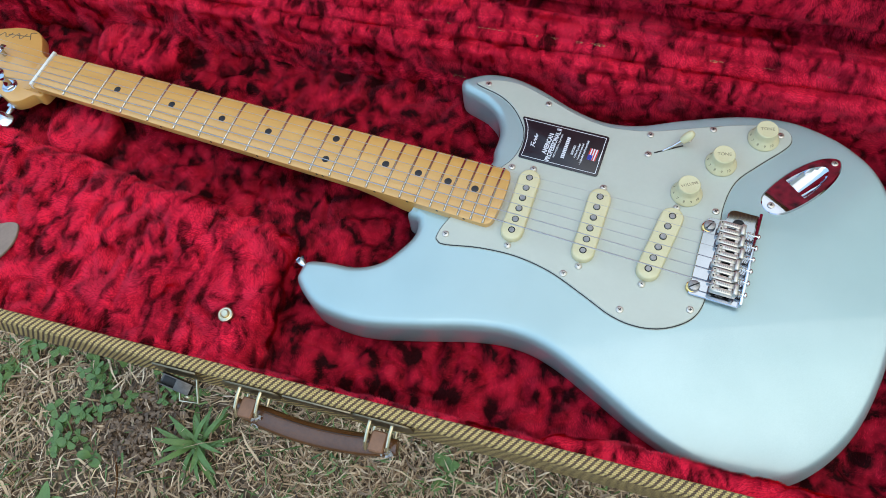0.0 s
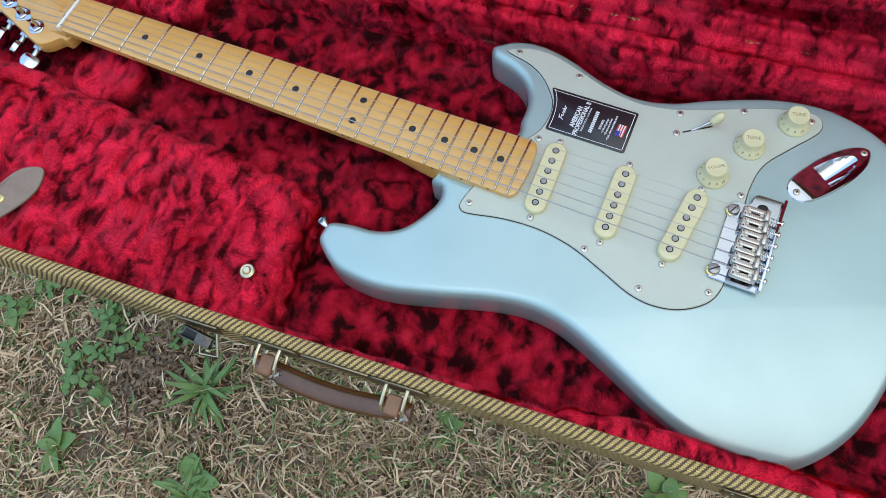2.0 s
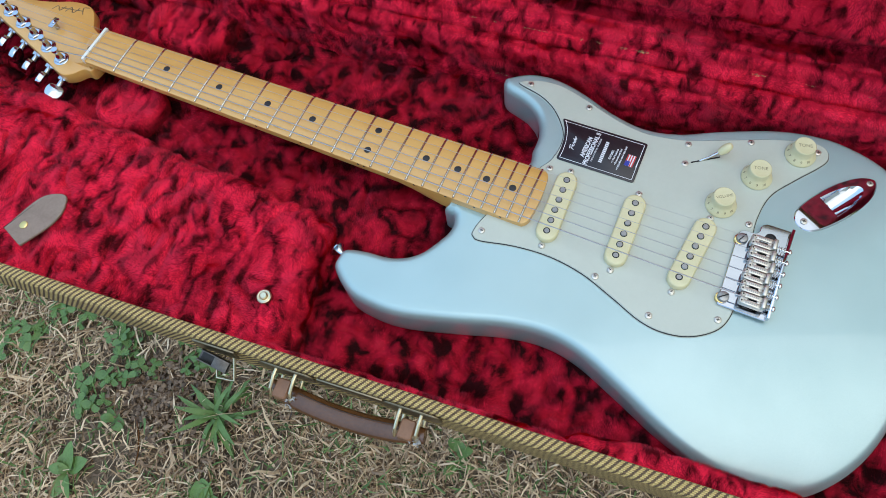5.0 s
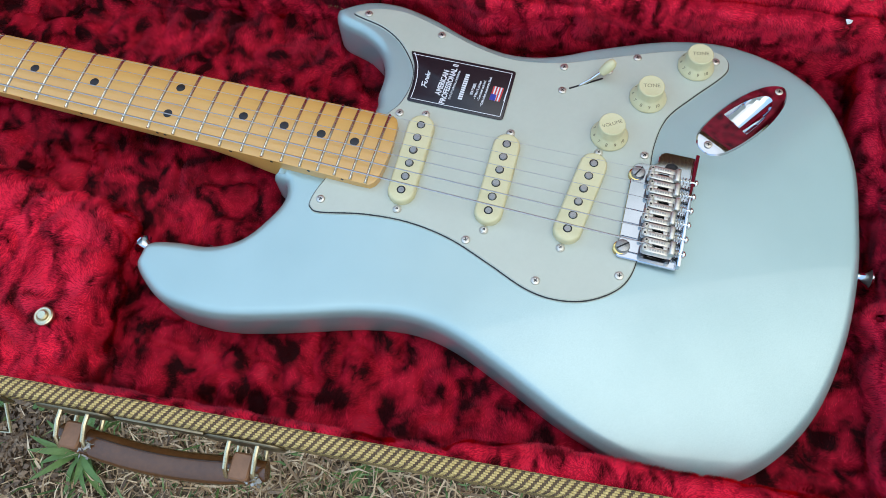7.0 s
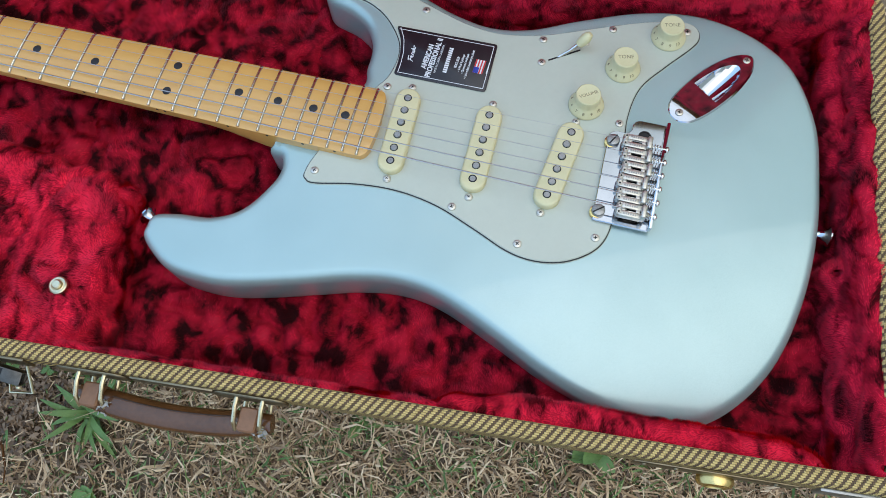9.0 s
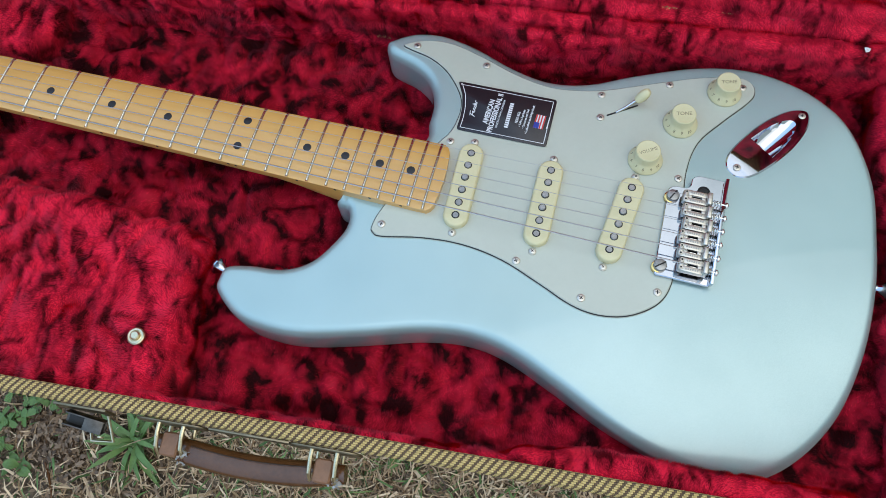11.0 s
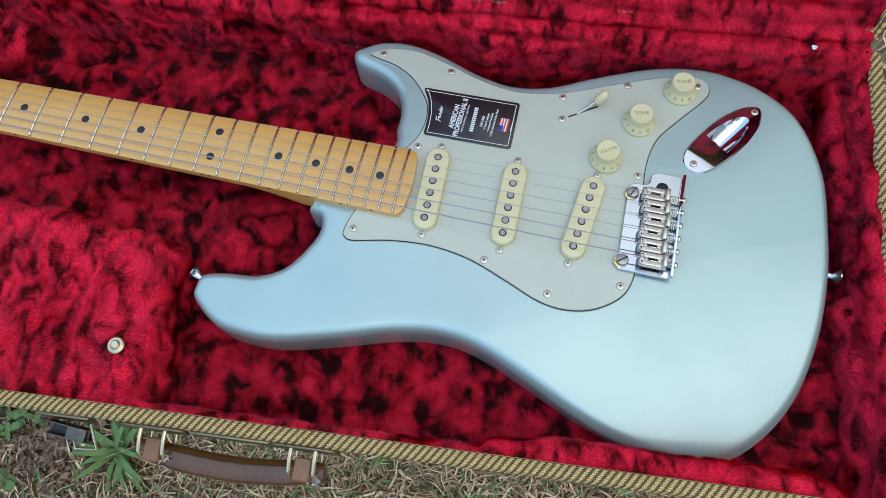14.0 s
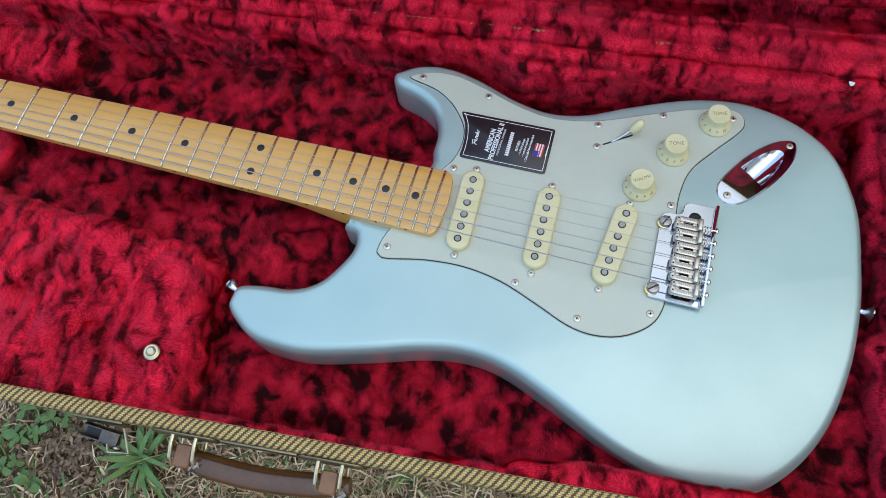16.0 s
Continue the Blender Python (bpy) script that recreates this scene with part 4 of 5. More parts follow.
lined("compartment", cushion(rounded_corners([(IN0, -0.2445), (0.3015, -0.2445), (0.297, -0.118), (0.283, -0.110), (-0.061, -0.0625), (IN0, -0.046)][::1], 0.008), FLOOR, 0.6285, 0.009, 0.003), "plush-covered accessory compartment with a closed lid")
lined("neck_pad", cushion([Vector((0.042 + 0.036 * math.cos(a), -0.036 + 0.030 * math.sin(a))) for a in (math.pi * k / 12 for k in range(24))], FLOOR, 0.6165, 0.006, -0.002), "rounded plush neck rest")
lined("neck_pad", cushion(rounded_corners([(0.014, 0.104), (0.010, 0.062), (0.024, 0.043), (0.090, 0.040), (0.106, 0.054), (0.103, 0.104)], 0.02, 5), FLOOR, 0.6240, 0.008, 0.000), "rounded plush neck rest")
lined("far_lining", cushion(rounded_corners([(IN0, 0.106), (IN0, 0.094), (0.30, 0.094), (0.36, 0.0985), (0.48, 0.0985), (0.515, 0.089), (0.575, 0.089), (0.615, 0.0985), (IN1, 0.0985), (IN1, 0.106)], 0.006), FLOOR, 0.6520, 0.003), "crimson plush along the hinge wall")
lined("hinge_flap", cushion(rounded_corners([(IN0, 0.0940), (IN1 - 0.002, 0.0940), (IN1 - 0.002, 0.1030), (IN0, 0.1030)], 0.003), 0.640, 0.6610, 0.003), "plush strip below the hinge")
lined("hinge_gusset", cushion(rounded_corners([(IN0, 0.1015), (IN1 - 0.002, 0.1015), (IN1 - 0.002, 0.1110), (IN0, 0.1110)], 0.002), 0.640, 0.6595, 0.002), "plush gusset in the fold of the hinge")
roll = cushion(rounded_corners([(IN0, 0.1085), (IN1 + 0.001, 0.1085), (IN1 + 0.001, 0.1345), (IN0, 0.1345)], 0.003), 0.642, 0.6640, 0.003)
for v in roll.verts:
    # the roll rises away from the hinge and ends in a fringed edge
    v.co.z += 0.0110 * min(1.0, max(0.0, (v.co.y - 0.108) / 0.024)) * max(0.0, (v.co.z - 0.642) / 0.016)
lined("lid_edge_roll", roll, "plush roll along the hinged edge of the lid")
lined("end_pad", cushion(rounded_corners([(IN1 + 0.002, 0.104), (0.7945, 0.104), (0.7945, -0.011), (0.798, -0.0205), (IN1 + 0.002, -0.029)], 0.005), FLOOR, 0.6260, 0.006, 0.002), "padded plush block at the end of the case")
lined("end_pad", cushion(rounded_corners([(0.790, -0.106), (0.797, -0.099), (IN1 + 0.002, -0.085), (IN1 + 0.002, -0.2445), (0.798, -0.2445), (0.799, -0.216), (0.802, -0.187), (0.804, -0.164), (0.801, -0.149), (0.802, -0.120)], 0.005), FLOOR, 0.6260, 0.006, 0.002), "padded plush block at the end of the case")
lined("end_lining", cushion(rounded_corners([(0.818, -0.236), (0.818, 0.098), (0.8100, 0.098), (0.8100, -0.236)], 0.003), FLOOR, 0.6480, 0.003), "crimson plush along the end wall")
# inside of the lid: sides, panel and a raised pad
lid_parts = [cushion(rounded_rect(IN0, IN1, NEAR, FAR + 0.0005, 0.01), -0.006, 0.0, 0.002, 0.0, 0.008),
             cushion(rounded_corners([(IN0, 0.0975), (IN0, 0.086), (IN1, 0.086), (IN1, 0.0975)], 0.003), 0.0, 0.0375, 0.004),
             cushion(rounded_rect(IN0 + 0.03, IN1 - 0.024, NEAR + 0.02, 0.058, 0.02), 0.0, 0.028, 0.009, 0.0, 0.006),
             cushion(rounded_corners([(IN1, 0.094), (IN1 - 0.008, 0.094), (IN1 - 0.008, -0.23), (IN1, -0.23)], 0.003), 0.0, 0.0375, 0.003)]
lid_lining = merged(*lid_parts)
lid_lining.transform(LID_TURN @ Matrix.Translation((0, 0, RIM + 0.002 + 0.0405)) @ Matrix.Diagonal((1, 1, -1, 1)))
bmesh.ops.reverse_faces(lid_lining, faces=lid_lining.faces)
lined("lid_lining", lid_lining, "crimson plush inside of the lid")


# ---- pile: short fibres that lie this way and that ----
LATTICE = np.random.RandomState(5).rand(32, 32, 32)


def field(p):
    """Smooth noise from 0 to 1 at rows of points."""
    i = np.floor(p).astype(int)
    f = p - i
    f = f * f * (3 - 2 * f)
    out = 0
    for dx in (0, 1):
        for dy in (0, 1):
            for dz in (0, 1):
                w = np.where(dx, f[:, 0], 1 - f[:, 0]) * np.where(dy, f[:, 1], 1 - f[:, 1]) * np.where(dz, f[:, 2], 1 - f[:, 2])
                out = out + w * LATTICE[(i[:, 0] + dx) % 32, (i[:, 1] + dy) % 32, (i[:, 2] + dz) % 32]
    return out


def unit(a):
    return a / np.maximum(np.linalg.norm(a, axis=1, keepdims=True), 1e-9)


def sampled(me, count, rng):
    """Points spread evenly over a mesh, with normals."""
    me.calc_loop_triangles()
    n = len(me.loop_triangles)
    tri, co = np.empty(n * 3, int), np.empty(len(me.vertices) * 3)
    me.loop_triangles.foreach_get("vertices", tri)
    me.vertices.foreach_get("co", co)
    vn = np.empty(len(me.vertices) * 3)
    me.vertices.foreach_get("normal", vn)
    a, b, c = co.reshape(-1, 3)[tri.reshape(-1, 3)].transpose(1, 0, 2)
    na, nb, nc = vn.reshape(-1, 3)[tri.reshape(-1, 3)].transpose(1, 0, 2)
    cross = np.cross(b - a, c - a)
    size = np.linalg.norm(cross, axis=1)
    k = int(count * size.sum() / 2)
    pick = rng.choice(n, k, p=size / size.sum())
    r1, r2 = np.sqrt(rng.rand(k, 1)), rng.rand(k, 1)
    w = (1 - r1), r1 * (1 - r2), r1 * r2
    return a[pick] * w[0] + b[pick] * w[1] + c[pick] * w[2], unit(na[pick] * w[0] + nb[pick] * w[1] + nc[pick] * w[2])


def crush(p, calm=1.0):
    """How high the crushed pile stands over its backing."""
    q = p + 0.012 * np.stack([field(p * 30 + 11), field(p * 30 + 23), field(p * 30 + 37)], 1)
    lump = np.clip(np.abs(2 * field(q * np.array([52, 62, 57]) + 3.1) - 1) * 2.0, 0, 1)
    small = field(q * 125 + 7.7)
    broad = field(p * 17 + 50)
    return 0.0003 + calm * (0.0062 * lump**0.8 + 0.0030 * small + 0.0025 * broad)


def heave(me, calm):
    """Lifts the smooth cloth by the height of its crushed pile."""
    co, vn = np.empty(len(me.vertices) * 3), np.empty(len(me.vertices) * 3)
    me.vertices.foreach_get("co", co)
    me.vertices.foreach_get("normal", vn)
    co, vn = co.reshape(-1, 3), vn.reshape(-1, 3)
    co = co + vn * (crush(co, calm) - 0.0006)[:, None]
    co[:, 0], co[:, 1] = np.minimum(co[:, 0], U1 - 0.0093), np.maximum(co[:, 1], V0 + 0.0093)
    me.vertices.foreach_set("co", co.ravel())
    me.update()


def pile(ob, density, keep, seed, calm=1.0):
    """Fibres on the surface of ob where keep(points, normals) holds, as one mesh under it."""
    rng = np.random.RandomState(seed)
    p, n = sampled(ob.data, density, rng)
    heave(ob.data, calm)
    ok = keep(p, n)
    p, n = p[ok], n[ok]
    k = len(p)
    if not k:
        return
    ruffle = field(p * 95 + 9.7)
    lean = np.clip(0.45 + 2.2 * (field(p * 60 + 40) - 0.25), 0.5, 1.8)[:, None]
    angle = 2 * np.pi * (1.6 * field(p * 13 + 20) + 0.5 * field(p * 55 + 80)) + 0.20 * rng.randn(k)
    t1 = unit(np.cross(n, np.array([0.31, 0.12, 0.94])) + 1e-6)
    t2 = np.cross(n, t1)
    flat = n
    step = 0.0012
    here, one, two = crush(p, calm), crush(p + t1 * step, calm), crush(p + t2 * step, calm)
    n = unit(n - t1 * ((one - here) / step)[:, None] - t2 * ((two - here) / step)[:, None])
    flow = t1 * np.cos(angle)[:, None] + t2 * np.sin(angle)[:, None]
    calm_way = unit(n + flow * lean)
    way = unit(calm_way + 0.08 * rng.randn(k, 3))
    length = (0.0020 + 0.0016 * rng.rand(k, 1)) * (0.75 + 0.6 * ruffle[:, None])
    root = p + flat * (here - 0.0006)[:, None]
    ok = (root[:, 1] > V0 + 0.0098) & (root[:, 0] < U1 - 0.0098)
    root, way, calm_way, n, length, k = root[ok], way[ok], calm_way[ok], n[ok], length[ok], int(ok.sum())
    side = unit(np.cross(way, n + 0.15 * rng.randn(k, 3))) * (0.00020 + 0.00012 * rng.rand(k, 1))
    tip = root + way * length
    verts = np.stack([root - side, root + side, tip], 1).reshape(-1, 3)
    turned = (np.cross(side, way) * n).sum(1) < 0
    verts = verts.reshape(-1, 3, 3)
    verts[turned] = verts[turned][:, [1, 0, 2]]
    verts = verts.reshape(-1, 3)
    laid = np.clip((field(root * np.array([70, 48, 60]) + 61) - 0.45) / 0.12, 0, 1)[:, None]
    soft = unit(n * (1 - 0.55 * laid) + (0.25 + 0.75 * laid) * calm_way + 0.03 * rng.randn(k, 3))
    me = bpy.data.meshes.new("nap")
    me.vertices.add(3 * k)
    me.vertices.foreach_set("co", verts.ravel())
    me.loops.add(3 * k)
    me.loops.foreach_set("vertex_index", np.arange(3 * k, dtype=np.int32))
    me.polygons.add(k)
    me.polygons.foreach_set("loop_start", np.arange(0, 3 * k, 3, dtype=np.int32))
    me.polygons.foreach_set("use_smooth", np.ones(k, bool))
    me.update(calc_edges=True)
    me.normals_split_custom_set_from_vertices(np.repeat(soft, 3, 0))
    me.materials.append(MAT_SHADED_PILE if ob.name == "floor_lining" else MAT_PILE)
    fur = new("nap", me)
    fur.parent = ob
    return tagged(fur, "short crimson plush fibres", kind="stuff")


body_low = np.array([(v.x, v.y) for v in inset(outline, 0.001)])
ct, st = math.cos(radians(TURN_CASE)), math.sin(radians(TURN_CASE))


def under_body(p):
    x, y = ct * p[:, 0] - st * p[:, 1], st * p[:, 0] + ct * p[:, 1]
    odd = np.zeros(len(p), bool)
    for (ax, ay), (bx, by) in zip(body_low, np.roll(body_low, -1, 0)):
        if ay != by:
            odd ^= ((ay > y) != (by > y)) & (x < (bx - ax) * (y - ay) / (by - ay) + ax)
    return odd


def seen(p, n):
    outward = (p[:, 0] > IN1 - 0.002) & (n[:, 0] > 0.3) | (p[:, 1] < NEAR + 0.002) & (n[:, 1] < -0.3) | (p[:, 1] > FAR - 0.002) & (p[:, 1] < 0.1) & (n[:, 1] > 0.3)
    return (p[:, 0] > -0.19) & (n[:, 2] > -0.3) & ~outward & ~under_body(p)


for k, ob in enumerate(lining):
    if ob.name.startswith("lid"):
        pile(ob, PILE * 0.8, lambda p, n: (p[:, 0] > -0.05) & (p[:, 2] < 0.20) & (n[:, 1] < 0.6), k, 0.32)
    else:
        kind = ob.name.split(".")[0]
        # the floor's pile is set thinner so its dark backing shows; the front roll is drawn tight
        thick = {"floor_lining": 0.75, "end_pad": 0.9, "far_lining": 0.6}.get(kind, 1.0)
        pile(ob, PILE * thick, lambda p, n: seen(p, n) & (p[:, 2] > 0.004) & ((p[:, 2] > 0.012) | (field(p * np.array([38, 62, 50]) + 5.5) + 0.25 * field(p * 160) > 0.50 + 0.10 * (field(p * 900) - 0.5)) | (field(p * 2100 + 3) > 0.66)), k, {"front_pad": 0.3, "front_lining": 0.3, "end_pad": 0.6, "far_lining": 0.6, "floor_lining": 1.3, "hinge_flap": 0.4, "hinge_gusset": 0.1, "neck_pad": 0.18}.get(kind, 1.0))

# ---- hardware of the case ----
handle = empty("carry_handle", Matrix(), "", "")
handle.parent = case
tagged(handle, "curved brown leather handle on brass loops")


def hz(z):
    return z - BASE_Z


grip = []
for k in range(17):
    t = k / 16
    grip.append((0.3130 + 0.1310 * t, -0.2640 - 0.0058 * math.sin(math.pi * t), hz(0.6355) - 0.004 * math.sin(math.pi * t)))
bm = tube(grip, [0.0060, 0.0074, 0.0080] + [0.0087] * 11 + [0.0080, 0.0074, 0.0060], 16)
for v in bm.verts:
    c = grip[min(range(17), key=lambda i: abs(grip[i][0] - v.co.x))]
    v.co.z = c[2] + (v.co.z - c[2]) * 0.72
part("grip", bm, MAT_LEATHER, handle, "smooth brown moulded leather grip", 50)
part("seam", tube([(u, v + 0.0038, z + 0.0057) for u, v, z in grip[3:-3]], 0.0005, 5), MAT_SEAM, handle, "dark stitched seam")
for c in (0.3250, 0.4300):
    part("leather_band", slab(rounded_rect(c - 0.0062, c + 0.0060, -0.0078, 0.0078, 0.0022), [(0.001, -0.0080), (0, -0.0070), (0, 0.0070), (0.001, 0.0080)]), MAT_BAND, handle, "lighter leather wrap on the loop").matrix_basis = pose(0, -0.2648, hz(0.6365))
    for d in (-0.0085, 0.0085):
        loop = [(c + d, V0 - 0.001, hz(0.650)), (c + d, V0 - 0.008, hz(0.6495)), (c + d, V0 - 0.0165, hz(0.6455)), (c + d, V0 - 0.0210, hz(0.637)), (c + d, V0 - 0.013, hz(0.627)), (c + d, V0 - 0.001, hz(0.630))]
        part("loop", tube(loop, 0.0015, 8), MAT_LINK, handle, "bent brass wire loop")
    part("pin", tube([(c - 0.0105, V0 - 0.0175, hz(0.6390)), (c + 0.0105, V0 - 0.0175, hz(0.6390))], 0.0017, 10), MAT_LINK, handle, "brass pin through the leather")
    plate = slab(stadium(0.050, 0.016, 8), [(0.0006, -0.0008), (0, -0.0002), (0, 0.0004), (0.0006, 0.0010)])
    plate.transform(pose(c, V0 - 0.0012, hz(0.648), 90, 0, 0) @ pose(0, 0, 0, 0, 0, 90))
    part("mounting_plate", plate, MAT_OLDBRASS, handle, "dull brass mounting plate")
    rng = random.Random(int(c * 1000))
    frayed = merged(*[block((rng.uniform(0.0012, 0.0035), rng.uniform(0.0008, 0.002), 0.0003), 0, pose(c + 0.0090 + rng.gauss(0, 0.0022), V0 - 0.0205 + rng.gauss(0, 0.0022), hz(0.6385) + rng.uniform(-0.004, 0.004), rng.uniform(-70, 70), rng.uniform(-70, 70), rng.uniform(0, 180))) for _ in range(22)])
    part("frayed_wrap", frayed, MAT_THREAD, handle, "torn scraps of grey wrapping")
part("name_plate", block((0.055, 0.0016, 0.010), 0.0005, pose(0.3795, V0 - 0.0012, hz(0.650))), MAT_OLDBRASS, handle, "narrow dull brass plate")

latch = empty("latch", Matrix(), "", "")
latch.parent = case
tagged(latch, "draw latch of dull brass hanging open")
part("latch_plate", block((0.038, 0.0018, 0.016), 0.0006, pose(0.261, V0 - 0.0014, hz(0.6465))), MAT_OLDBRASS, latch)
channel = merged(block((0.027, 0.0012, 0.012), 0.0003, pose(0.0135, -0.0055, 0)), block((0.027, 0.0012, 0.012), 0.0003, pose(0.0135, 0.0055, 0)),
                 block((0.027, 0.0122, 0.0012), 0.0003, pose(0.0135, 0, -0.0058)), block((0.013, 0.0122, 0.0012), 0.0003, pose(0.0200, 0, 0.0058)))
channel.transform(pose(0.2475, V0 - 0.0080, hz(0.6425), 18, 14, -6) @ Matrix.Diagonal((1, 0.75, 0.65, 1)))
part("latch_body", channel, MAT_GUNMETAL, latch, "folded dark steel channel with an open mouth")
# near-black block that stands in for the shade in the channel's mouth
lining_bm = block((0.024, 0.0098, 0.0030), 0.0003)
lining_bm.transform(pose(0.2475, V0 - 0.0080, hz(0.6425), 18, 14, -6) @ Matrix.Diagonal((1, 0.75, 0.65, 1)) @ pose(0.0140, 0, -0.0032))
part("latch_inside", lining_bm, MAT_DARK, latch, "dark block for the shade inside the open latch")
part("latch_bail", tube([(0.2610, V0 - 0.0085, hz(0.6330)), (0.2655, V0 - 0.0200, hz(0.6320)), (0.2805, V0 - 0.0180, hz(0.6320)), (0.2775, V0 - 0.0030, hz(0.6440))], 0.0011, 8), MAT_LINK, latch, "bent brass wire bail")
part("latch_rivet", lathe([(0.0024, 0), (0.0020, 0.0010), (0, 0.0013)], 12, pose(0.2735, V0 - 0.0168, hz(0.6375), 90, 0, 0)), MAT_LINK, latch)
lock = empty("lock", Matrix(), "", "")
lock.parent = case
tagged(lock, "brass lock with a domed round button")
part("lock_plate", block((0.096, 0.0012, 0.014), 0.0005, pose(0.7165, V0 - 0.0014, hz(0.6450))), MAT_OLDBRASS, lock)
part("lock_button", lathe([(0.0150, 0), (0.0155, 0.004), (0.0138, 0.0068), (0.0095, 0.0080), (0.0085, 0.0070), (0, 0.0068)], 28, pose(0.7195, V0 - 0.002, hz(0.6380), 90, 0, 0) @ Matrix.Diagonal((0.74, 0.56, 0.8, 1))), MAT_BRASS, lock, "oval domed brass button")
for u in (0.675, 0.694, 0.752):
    part("rivet", lathe([(0.0022, 0), (0.0018, 0.0009), (0, 0.0012)], 12, pose(u, V0 - 0.0022, hz(0.6485), 90, 0, 0)), MAT_OLDBRASS, lock)
hinge_plate = part("end_latch", block((0.034, 0.0022, 0.014), 0.0008, pose(0.792, V0 - 0.0014, hz(0.6475))), MAT_POLE, case, "plain steel latch plate")

# press stud and leather pull tab on the compartment
stud_at = pose(0.2765, -0.1965, hz(0.6400)) @ Matrix.Diagonal((0.70, 0.70, 0.85, 1))
snap_base = part("press_stud", lathe([(0.0088, -0.003), (0.0090, 0.0006), (0.0078, 0.0014), (0.0062, 0.0012), (0.0058, 0.0004), (0.0050, 0.0006), (0.0046, 0.0030), (0.0036, 0.0038), (0, 0.0039)], 28), MAT_LINK, case, "gold press stud with a ringed base")
snap_base.matrix_basis = stud_at
TAB = [(-0.0145, -0.0265), (-0.0140, -0.0285), (-0.012, -0.029), (0.010, -0.0295), (0.0125, -0.029), (0.0132, -0.0265), (0.0165, -0.006), (0.0165, 0.008), (0.012, 0.020), (0.002, 0.0285), (-0.010, 0.020), (-0.0155, 0.006)]
tab = part("pull_tab", slab(curve_through([(x, y) for x, y in TAB], True, 4), [(0.0006, 0), (0, 0.0006), (0, 0.0020), (0.0005, 0.0026)]), MAT_SUEDE, case, "grey-brown leather pull tab with a brass rivet")
tab.matrix_basis = pose(0.046, -0.186, hz(0.6425), 0, 0, -24)
part("tab_rivet", lathe([(0.0040, 0.0024), (0.0038, 0.0032), (0.0025, 0.0038), (0, 0.0040)], 20, pose(-0.002, -0.015, 0)), MAT_BRASS, tab)

# scraps of paper caught in the plush by the hinge
for u, v, z, size, turn in ((0.7685, 0.0960, 0.6660, 0.0033, 20), (0.7835, 0.0925, 0.6585, 0.0030, 75)):
    torn = [Vector((size * r * math.cos(a), size * r * 0.8 * math.sin(a))) for r, a in ((1.0, 0.2), (0.7, 1.3), (1.0, 2.2), (0.6, 3.1), (0.9, 4.0), (0.65, 5.2))]
    scrap = part("paper_scrap", slab(torn, [(0, 0), (0, 0.0003)]), MAT_PAPER, None, "tiny torn scrap of white paper on the plush", category="paper scrap")
    scrap.matrix_basis = pose(0, 0, 0, 0, 0, TURN_CASE) @ pose(u, v, z - 0.0010, 12, 8, turn)

# ---- lawn and the bench that carries the case ----
bm = bmesh.new()
bmesh.ops.create_grid(bm, x_segments=60, y_segments=60, size=1.5)
for v in bm.verts:
    edge = max(abs(v.co.x), abs(v.co.y)) >= 1.499
    v.co.x += 0.3
    v.co.y -= 0.2
    v.co.z = 0 if edge else 0.012 * (noise.noise(v.co * 5) + 0.5 * noise.noise(v.co * 17))
grown = bmesh.ops.extrude_edge_only(bm, edges=[e for e in bm.edges if e.is_boundary])
for v in grown["geom"]:
    if isinstance(v, bmesh.types.BMVert):
        v.co.x, v.co.y = 0.3 + (v.co.x - 0.3) * 300, -0.2 + (v.co.y + 0.2) * 300
ground = part("ground", bm, MAT_SOIL, None, "thin dry lawn with bare earth between", kind="structure", category="ground")


def blades(name, count, area_box, length, width, lift, material, seed, label, parent):
    """Bent grass blades as one mesh."""
    rng = np.random.RandomState(seed)
    x0, x1, y0, y1 = area_box
    root = np.stack([rng.uniform(x0, x1, count), rng.uniform(y0, y1, count), np.full(count, -0.004)], 1)
    patch = field(root * 7 + 5)
    bare = np.clip(1.6 - np.hypot((root[:, 0] + 0.10) / 0.16, (root[:, 1] + 0.24) / 0.11) + 0.8 * (field(root * 22) - 0.5), 0, 0.6)
    root = root[rng.rand(count) < (0.35 + 0.9 * patch) * (1 - bare)]
    k = len(root)
    a = rng.uniform(0, 2 * np.pi, k)
    l = rng.uniform(*length, k)
    rise = np.clip(rng.normal(lift, 0.28, k), 0.02, 1.1)
    out = np.stack([np.cos(a) * np.cos(rise), np.sin(a) * np.cos(rise), np.sin(rise)], 1)
    bend = np.stack([rng.normal(0, 0.3, k), rng.normal(0, 0.3, k), -rng.uniform(0.1, 0.7, k)], 1)
    side = unit(np.cross(out, np.array([0, 0, 1.0]) + 0.6 * rng.randn(k, 3))) * rng.uniform(*width, (k, 1)) / 2
    root[:, 2] += rng.uniform(0, 0.022, k)
    mid = root + out * (l * 0.55)[:, None]
    tip = mid + unit(out + bend) * (l * 0.45)[:, None]
    mid[:, 2], tip[:, 2] = np.maximum(mid[:, 2], 0.006), np.maximum(tip[:, 2], 0.004)
    verts = np.stack([root - side, root + side, mid + side * 0.9, mid - side * 0.9, tip], 1).reshape(-1, 3)
    base = 5 * np.arange(k)[:, None]
    quads, tris = (base + np.array([0, 1, 2, 3])), (base + np.array([3, 2, 4]))
    me = bpy.data.meshes.new(name)
    me.from_pydata(verts.tolist(), [], quads.tolist() + tris.tolist())
    me.materials.append(material)
    ob = new(name, me)
    ob.parent = parent
    return tagged(ob, label, kind="stuff")


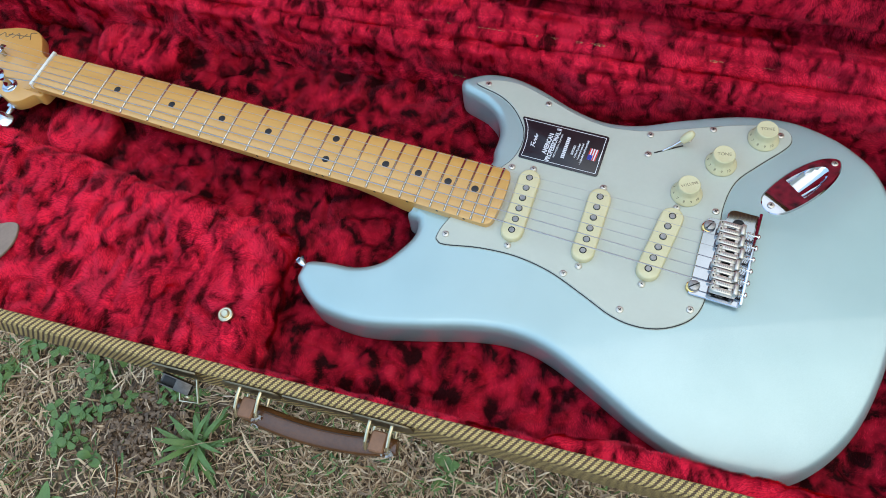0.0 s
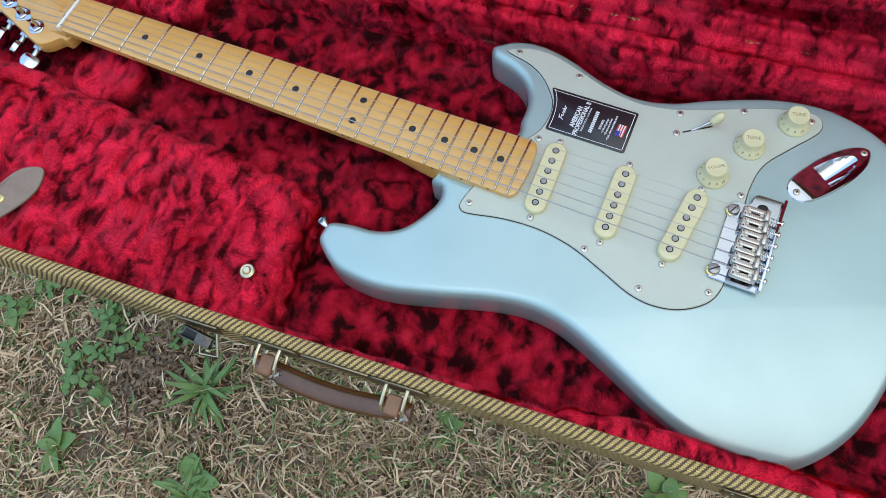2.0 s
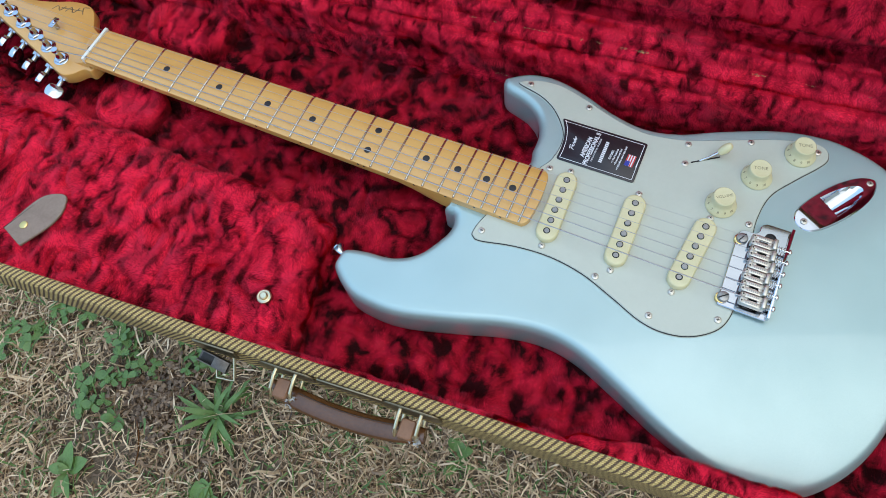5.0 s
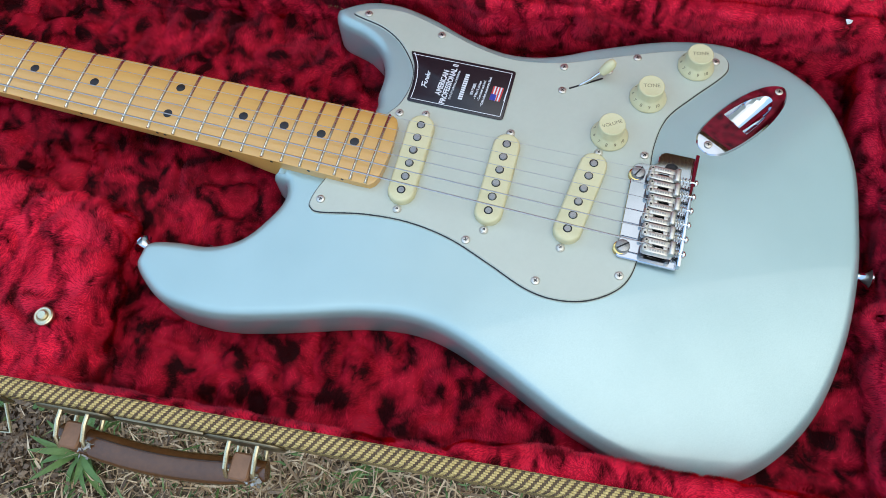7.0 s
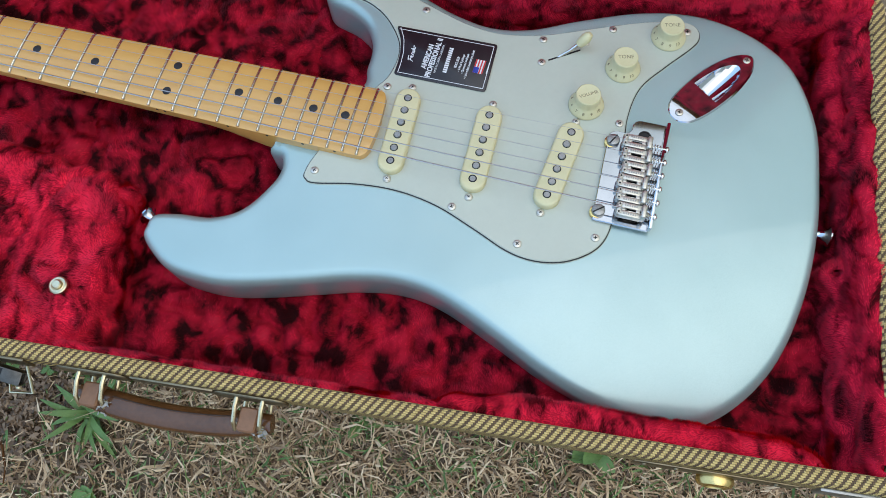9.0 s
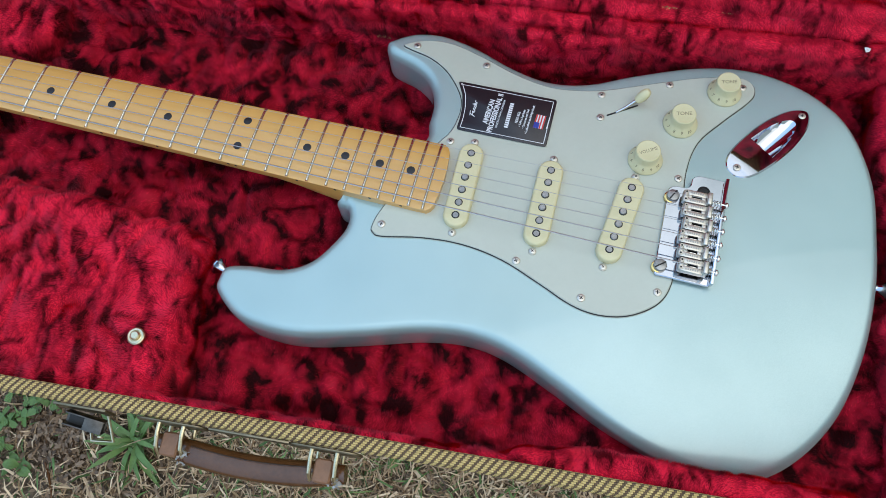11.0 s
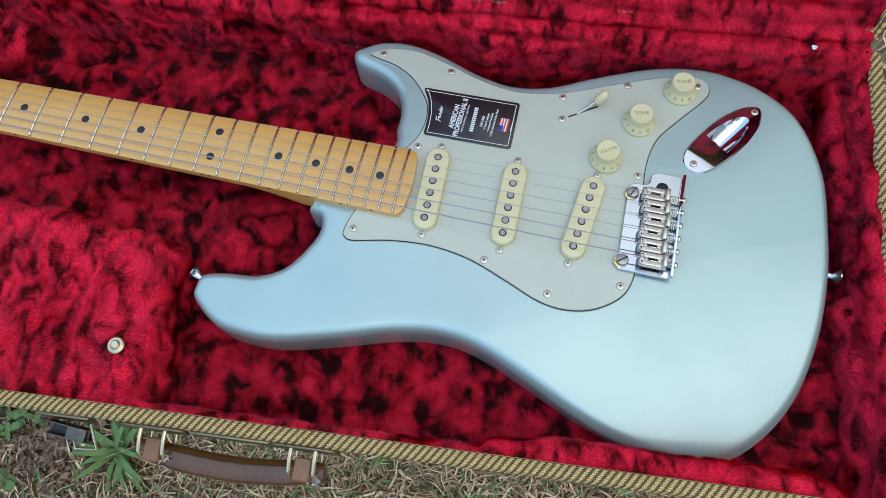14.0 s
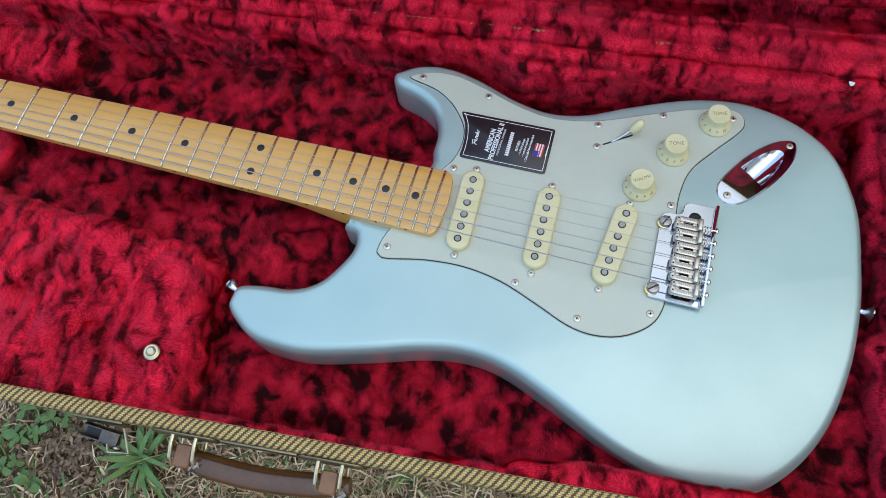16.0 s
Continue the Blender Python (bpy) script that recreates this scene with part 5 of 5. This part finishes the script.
NEARBY, WIDER = (-0.75, 1.15, -0.95, 0.0), (-1.1, 1.7, -1.4, 1.1)
blades("dry_grass", 105000, NEARBY, (0.010, 0.042), (0.0014, 0.0034), 0.34, MAT_STRAW, 11, "tangled dry straw-coloured grass blades", ground)
blades("dry_grass", 24000, WIDER, (0.03, 0.08), (0.0022, 0.0046), 0.30, MAT_STRAW, 12, "tangled dry straw-coloured grass blades", ground)
blades("brown_grass", 30000, NEARBY, (0.010, 0.032), (0.0018, 0.0045), 0.22, MAT_BROWN, 15, "dead brown grass low in the sward", ground)
blades("green_grass", 18000, NEARBY, (0.012, 0.042), (0.0016, 0.0036), 0.50, MAT_GREEN, 13, "short green grass blades among the straw", ground)
blades("green_grass", 9000, WIDER, (0.02, 0.07), (0.0020, 0.0040), 0.55, MAT_GREEN, 14, "short green grass blades among the straw", ground)


def litter(count, x, y, rx, ry, seed):
    """Curled scraps of dead leaf on bare earth, as one mesh."""
    rng = np.random.RandomState(seed)
    c = np.stack([x + rx * rng.normal(0, 0.55, count), y + ry * rng.normal(0, 0.55, count), 0.006 + 0.018 * rng.rand(count)], 1)
    a = unit(rng.randn(count, 3) * np.array([1, 1, 0.35])) * rng.uniform(0.003, 0.008, (count, 1))
    b = unit(np.cross(a, rng.randn(count, 3) * 0.7 + np.array([0, 0, 1.0]))) * rng.uniform(0.002, 0.005, (count, 1))
    up = np.array([0, 0, 0.0022]) * rng.rand(count, 1)
    verts = np.stack([c - a, c - b * 0.9 + up, c + b + up, c + a], 1).reshape(-1, 3)
    base = 4 * np.arange(count)[:, None]
    me = bpy.data.meshes.new("leaf_litter")
    me.from_pydata(verts.tolist(), [], (base + np.array([0, 1, 2])).tolist() + (base + np.array([1, 3, 2])).tolist())
    me.materials.append(MAT_BROWN)
    ob = new("leaf_litter", me)
    ob.parent = ground
    return tagged(ob, "curled scraps of dead brown leaf on bare earth", kind="stuff")


litter(1500, -0.062, -0.232, 0.055, 0.060, 31)
litter(700, -0.130, -0.235, 0.060, 0.035, 32)


def leaf(length, width, droop):
    """A leaf along x, bent downwards, with a midrib fold."""
    bm, rows = bmesh.new(), []
    n = 9
    for k in range(n + 1):
        t = k / n
        w = width / 2 * (math.sin(math.pi * min(1, t * 0.93 + 0.05)) ** 0.8)
        x, z = length * t, length * (0.45 * t - droop * t * t)
        rows.append([bm.verts.new((x, -w, z + w * 0.25)), bm.verts.new((x, 0, z)), bm.verts.new((x, w, z + w * 0.25))])
    for lo, hi in zip(rows, rows[1:]):
        for j in range(2):
            bm.faces.new((lo[j], lo[j + 1], hi[j + 1], hi[j]))
    return bm


def lobed_leaf(size, droop):
    """A deeply cut leaf of five lobes on a thin stalk that rises from the origin."""
    bm = bmesh.new()
    hub = bm.verts.new((0, 0, size * 0.55))
    rim, n = [], 31
    for k in range(n):
        a = radians(-125 + 250 * k / (n - 1))
        r = size * (0.36 + 0.64 * abs(math.cos(a * 180 / 125 * 1.25)) ** 0.75) * (0.86 + 0.14 * (k % 2))
        rim.append(bm.verts.new((r * math.cos(a), r * math.sin(a), size * 0.55 - droop * r * r / size + 0.10 * r * (k % 2))))
    for p, q in zip(rim, rim[1:]):
        bm.faces.new((hub, p, q))
    foot = [bm.verts.new((0.0008 * dx - size * 0.15, 0.0008 * dy, -0.004)) for dx, dy in ((1, 0), (-0.5, 0.87), (-0.5, -0.87))]
    for p, q in zip(foot, foot[1:] + foot[:1]):
        bm.faces.new((p, q, hub))
    return bm


def weed(x, y, count, length, width, droop, seed, label, lobed=False, spread=0.008):
    rng = random.Random(seed)
    plant = empty("weed", pose(x, y, 0.0, 0, 0, rng.uniform(0, 90)), label, "plant", group="weeds in the lawn")
    for k in range(count):
        l = length * rng.uniform(0.65, 1.15)
        shape = lobed_leaf(l, droop * rng.uniform(0.5, 1.2)) if lobed else leaf(l, width * rng.uniform(0.75, 1.2), droop * rng.uniform(0.7, 1.2))
        o = part("leaf", shape, MAT_WEED, plant, smooth=50 if lobed else 80)
        o.matrix_basis = pose(rng.uniform(-spread, spread), rng.uniform(-spread, spread), 0.010 + 0.014 * rng.random(), rng.uniform(-24, 24), rng.uniform(-25, 12), 360 * k / count + rng.uniform(-40, 40))


weed(0.026, -0.222, 28, 0.074, 0.0092, 0.50, 1, "green weed with long lance-shaped leaves in a rosette", False, 0.010)
weed(0.085, -0.372, 18, 0.046, 0.0090, 0.50, 2, "green weed with long lance-shaped leaves in a rosette", False, 0.010)
for k, (x, y, s) in enumerate(LOBED):
    weed(x, y, 12, 0.020 * s, 0.0, 0.30, 20 + k, "green weed with small deeply lobed leaves", True, 0.036)
for k, (x, y, s) in enumerate(BROAD):
    weed(x, y, 6, 0.036 * s, 0.022 * s, 0.40, 60 + k, "low green weed with broad rounded leaves")
rng = random.Random(4)
twig = part("twig", tube([(-0.090, -0.285, 0.022), (-0.075, -0.300, 0.024), (-0.060, -0.325, 0.020), (-0.052, -0.345, 0.022)], [0.0014, 0.0018, 0.0016, 0.001], 6), MAT_LEATHER, None, "thin reddish-brown twig on the grass", category="twig")

bench = empty("bench", pose(0, 0, 0, 0, 0, TURN_CASE), "low weathered wooden bench under the case", "bench")
for k in range(3):
    part("board", block((0.70, 0.062, 0.028), 0.003, pose(0.30, -0.085 + 0.068 * k, 0.5705)), MAT_BENCH, bench)
for u in (0.06, 0.54):
    part("rail", block((0.05, 0.13, 0.05), 0.003, pose(u, 0.01, 0.531)), MAT_BENCH, bench)
    for v in (-0.025, 0.06):
        part("leg", block((0.045, 0.045, 0.512), 0.003, pose(u, v, 0.25)), MAT_BENCH, bench)
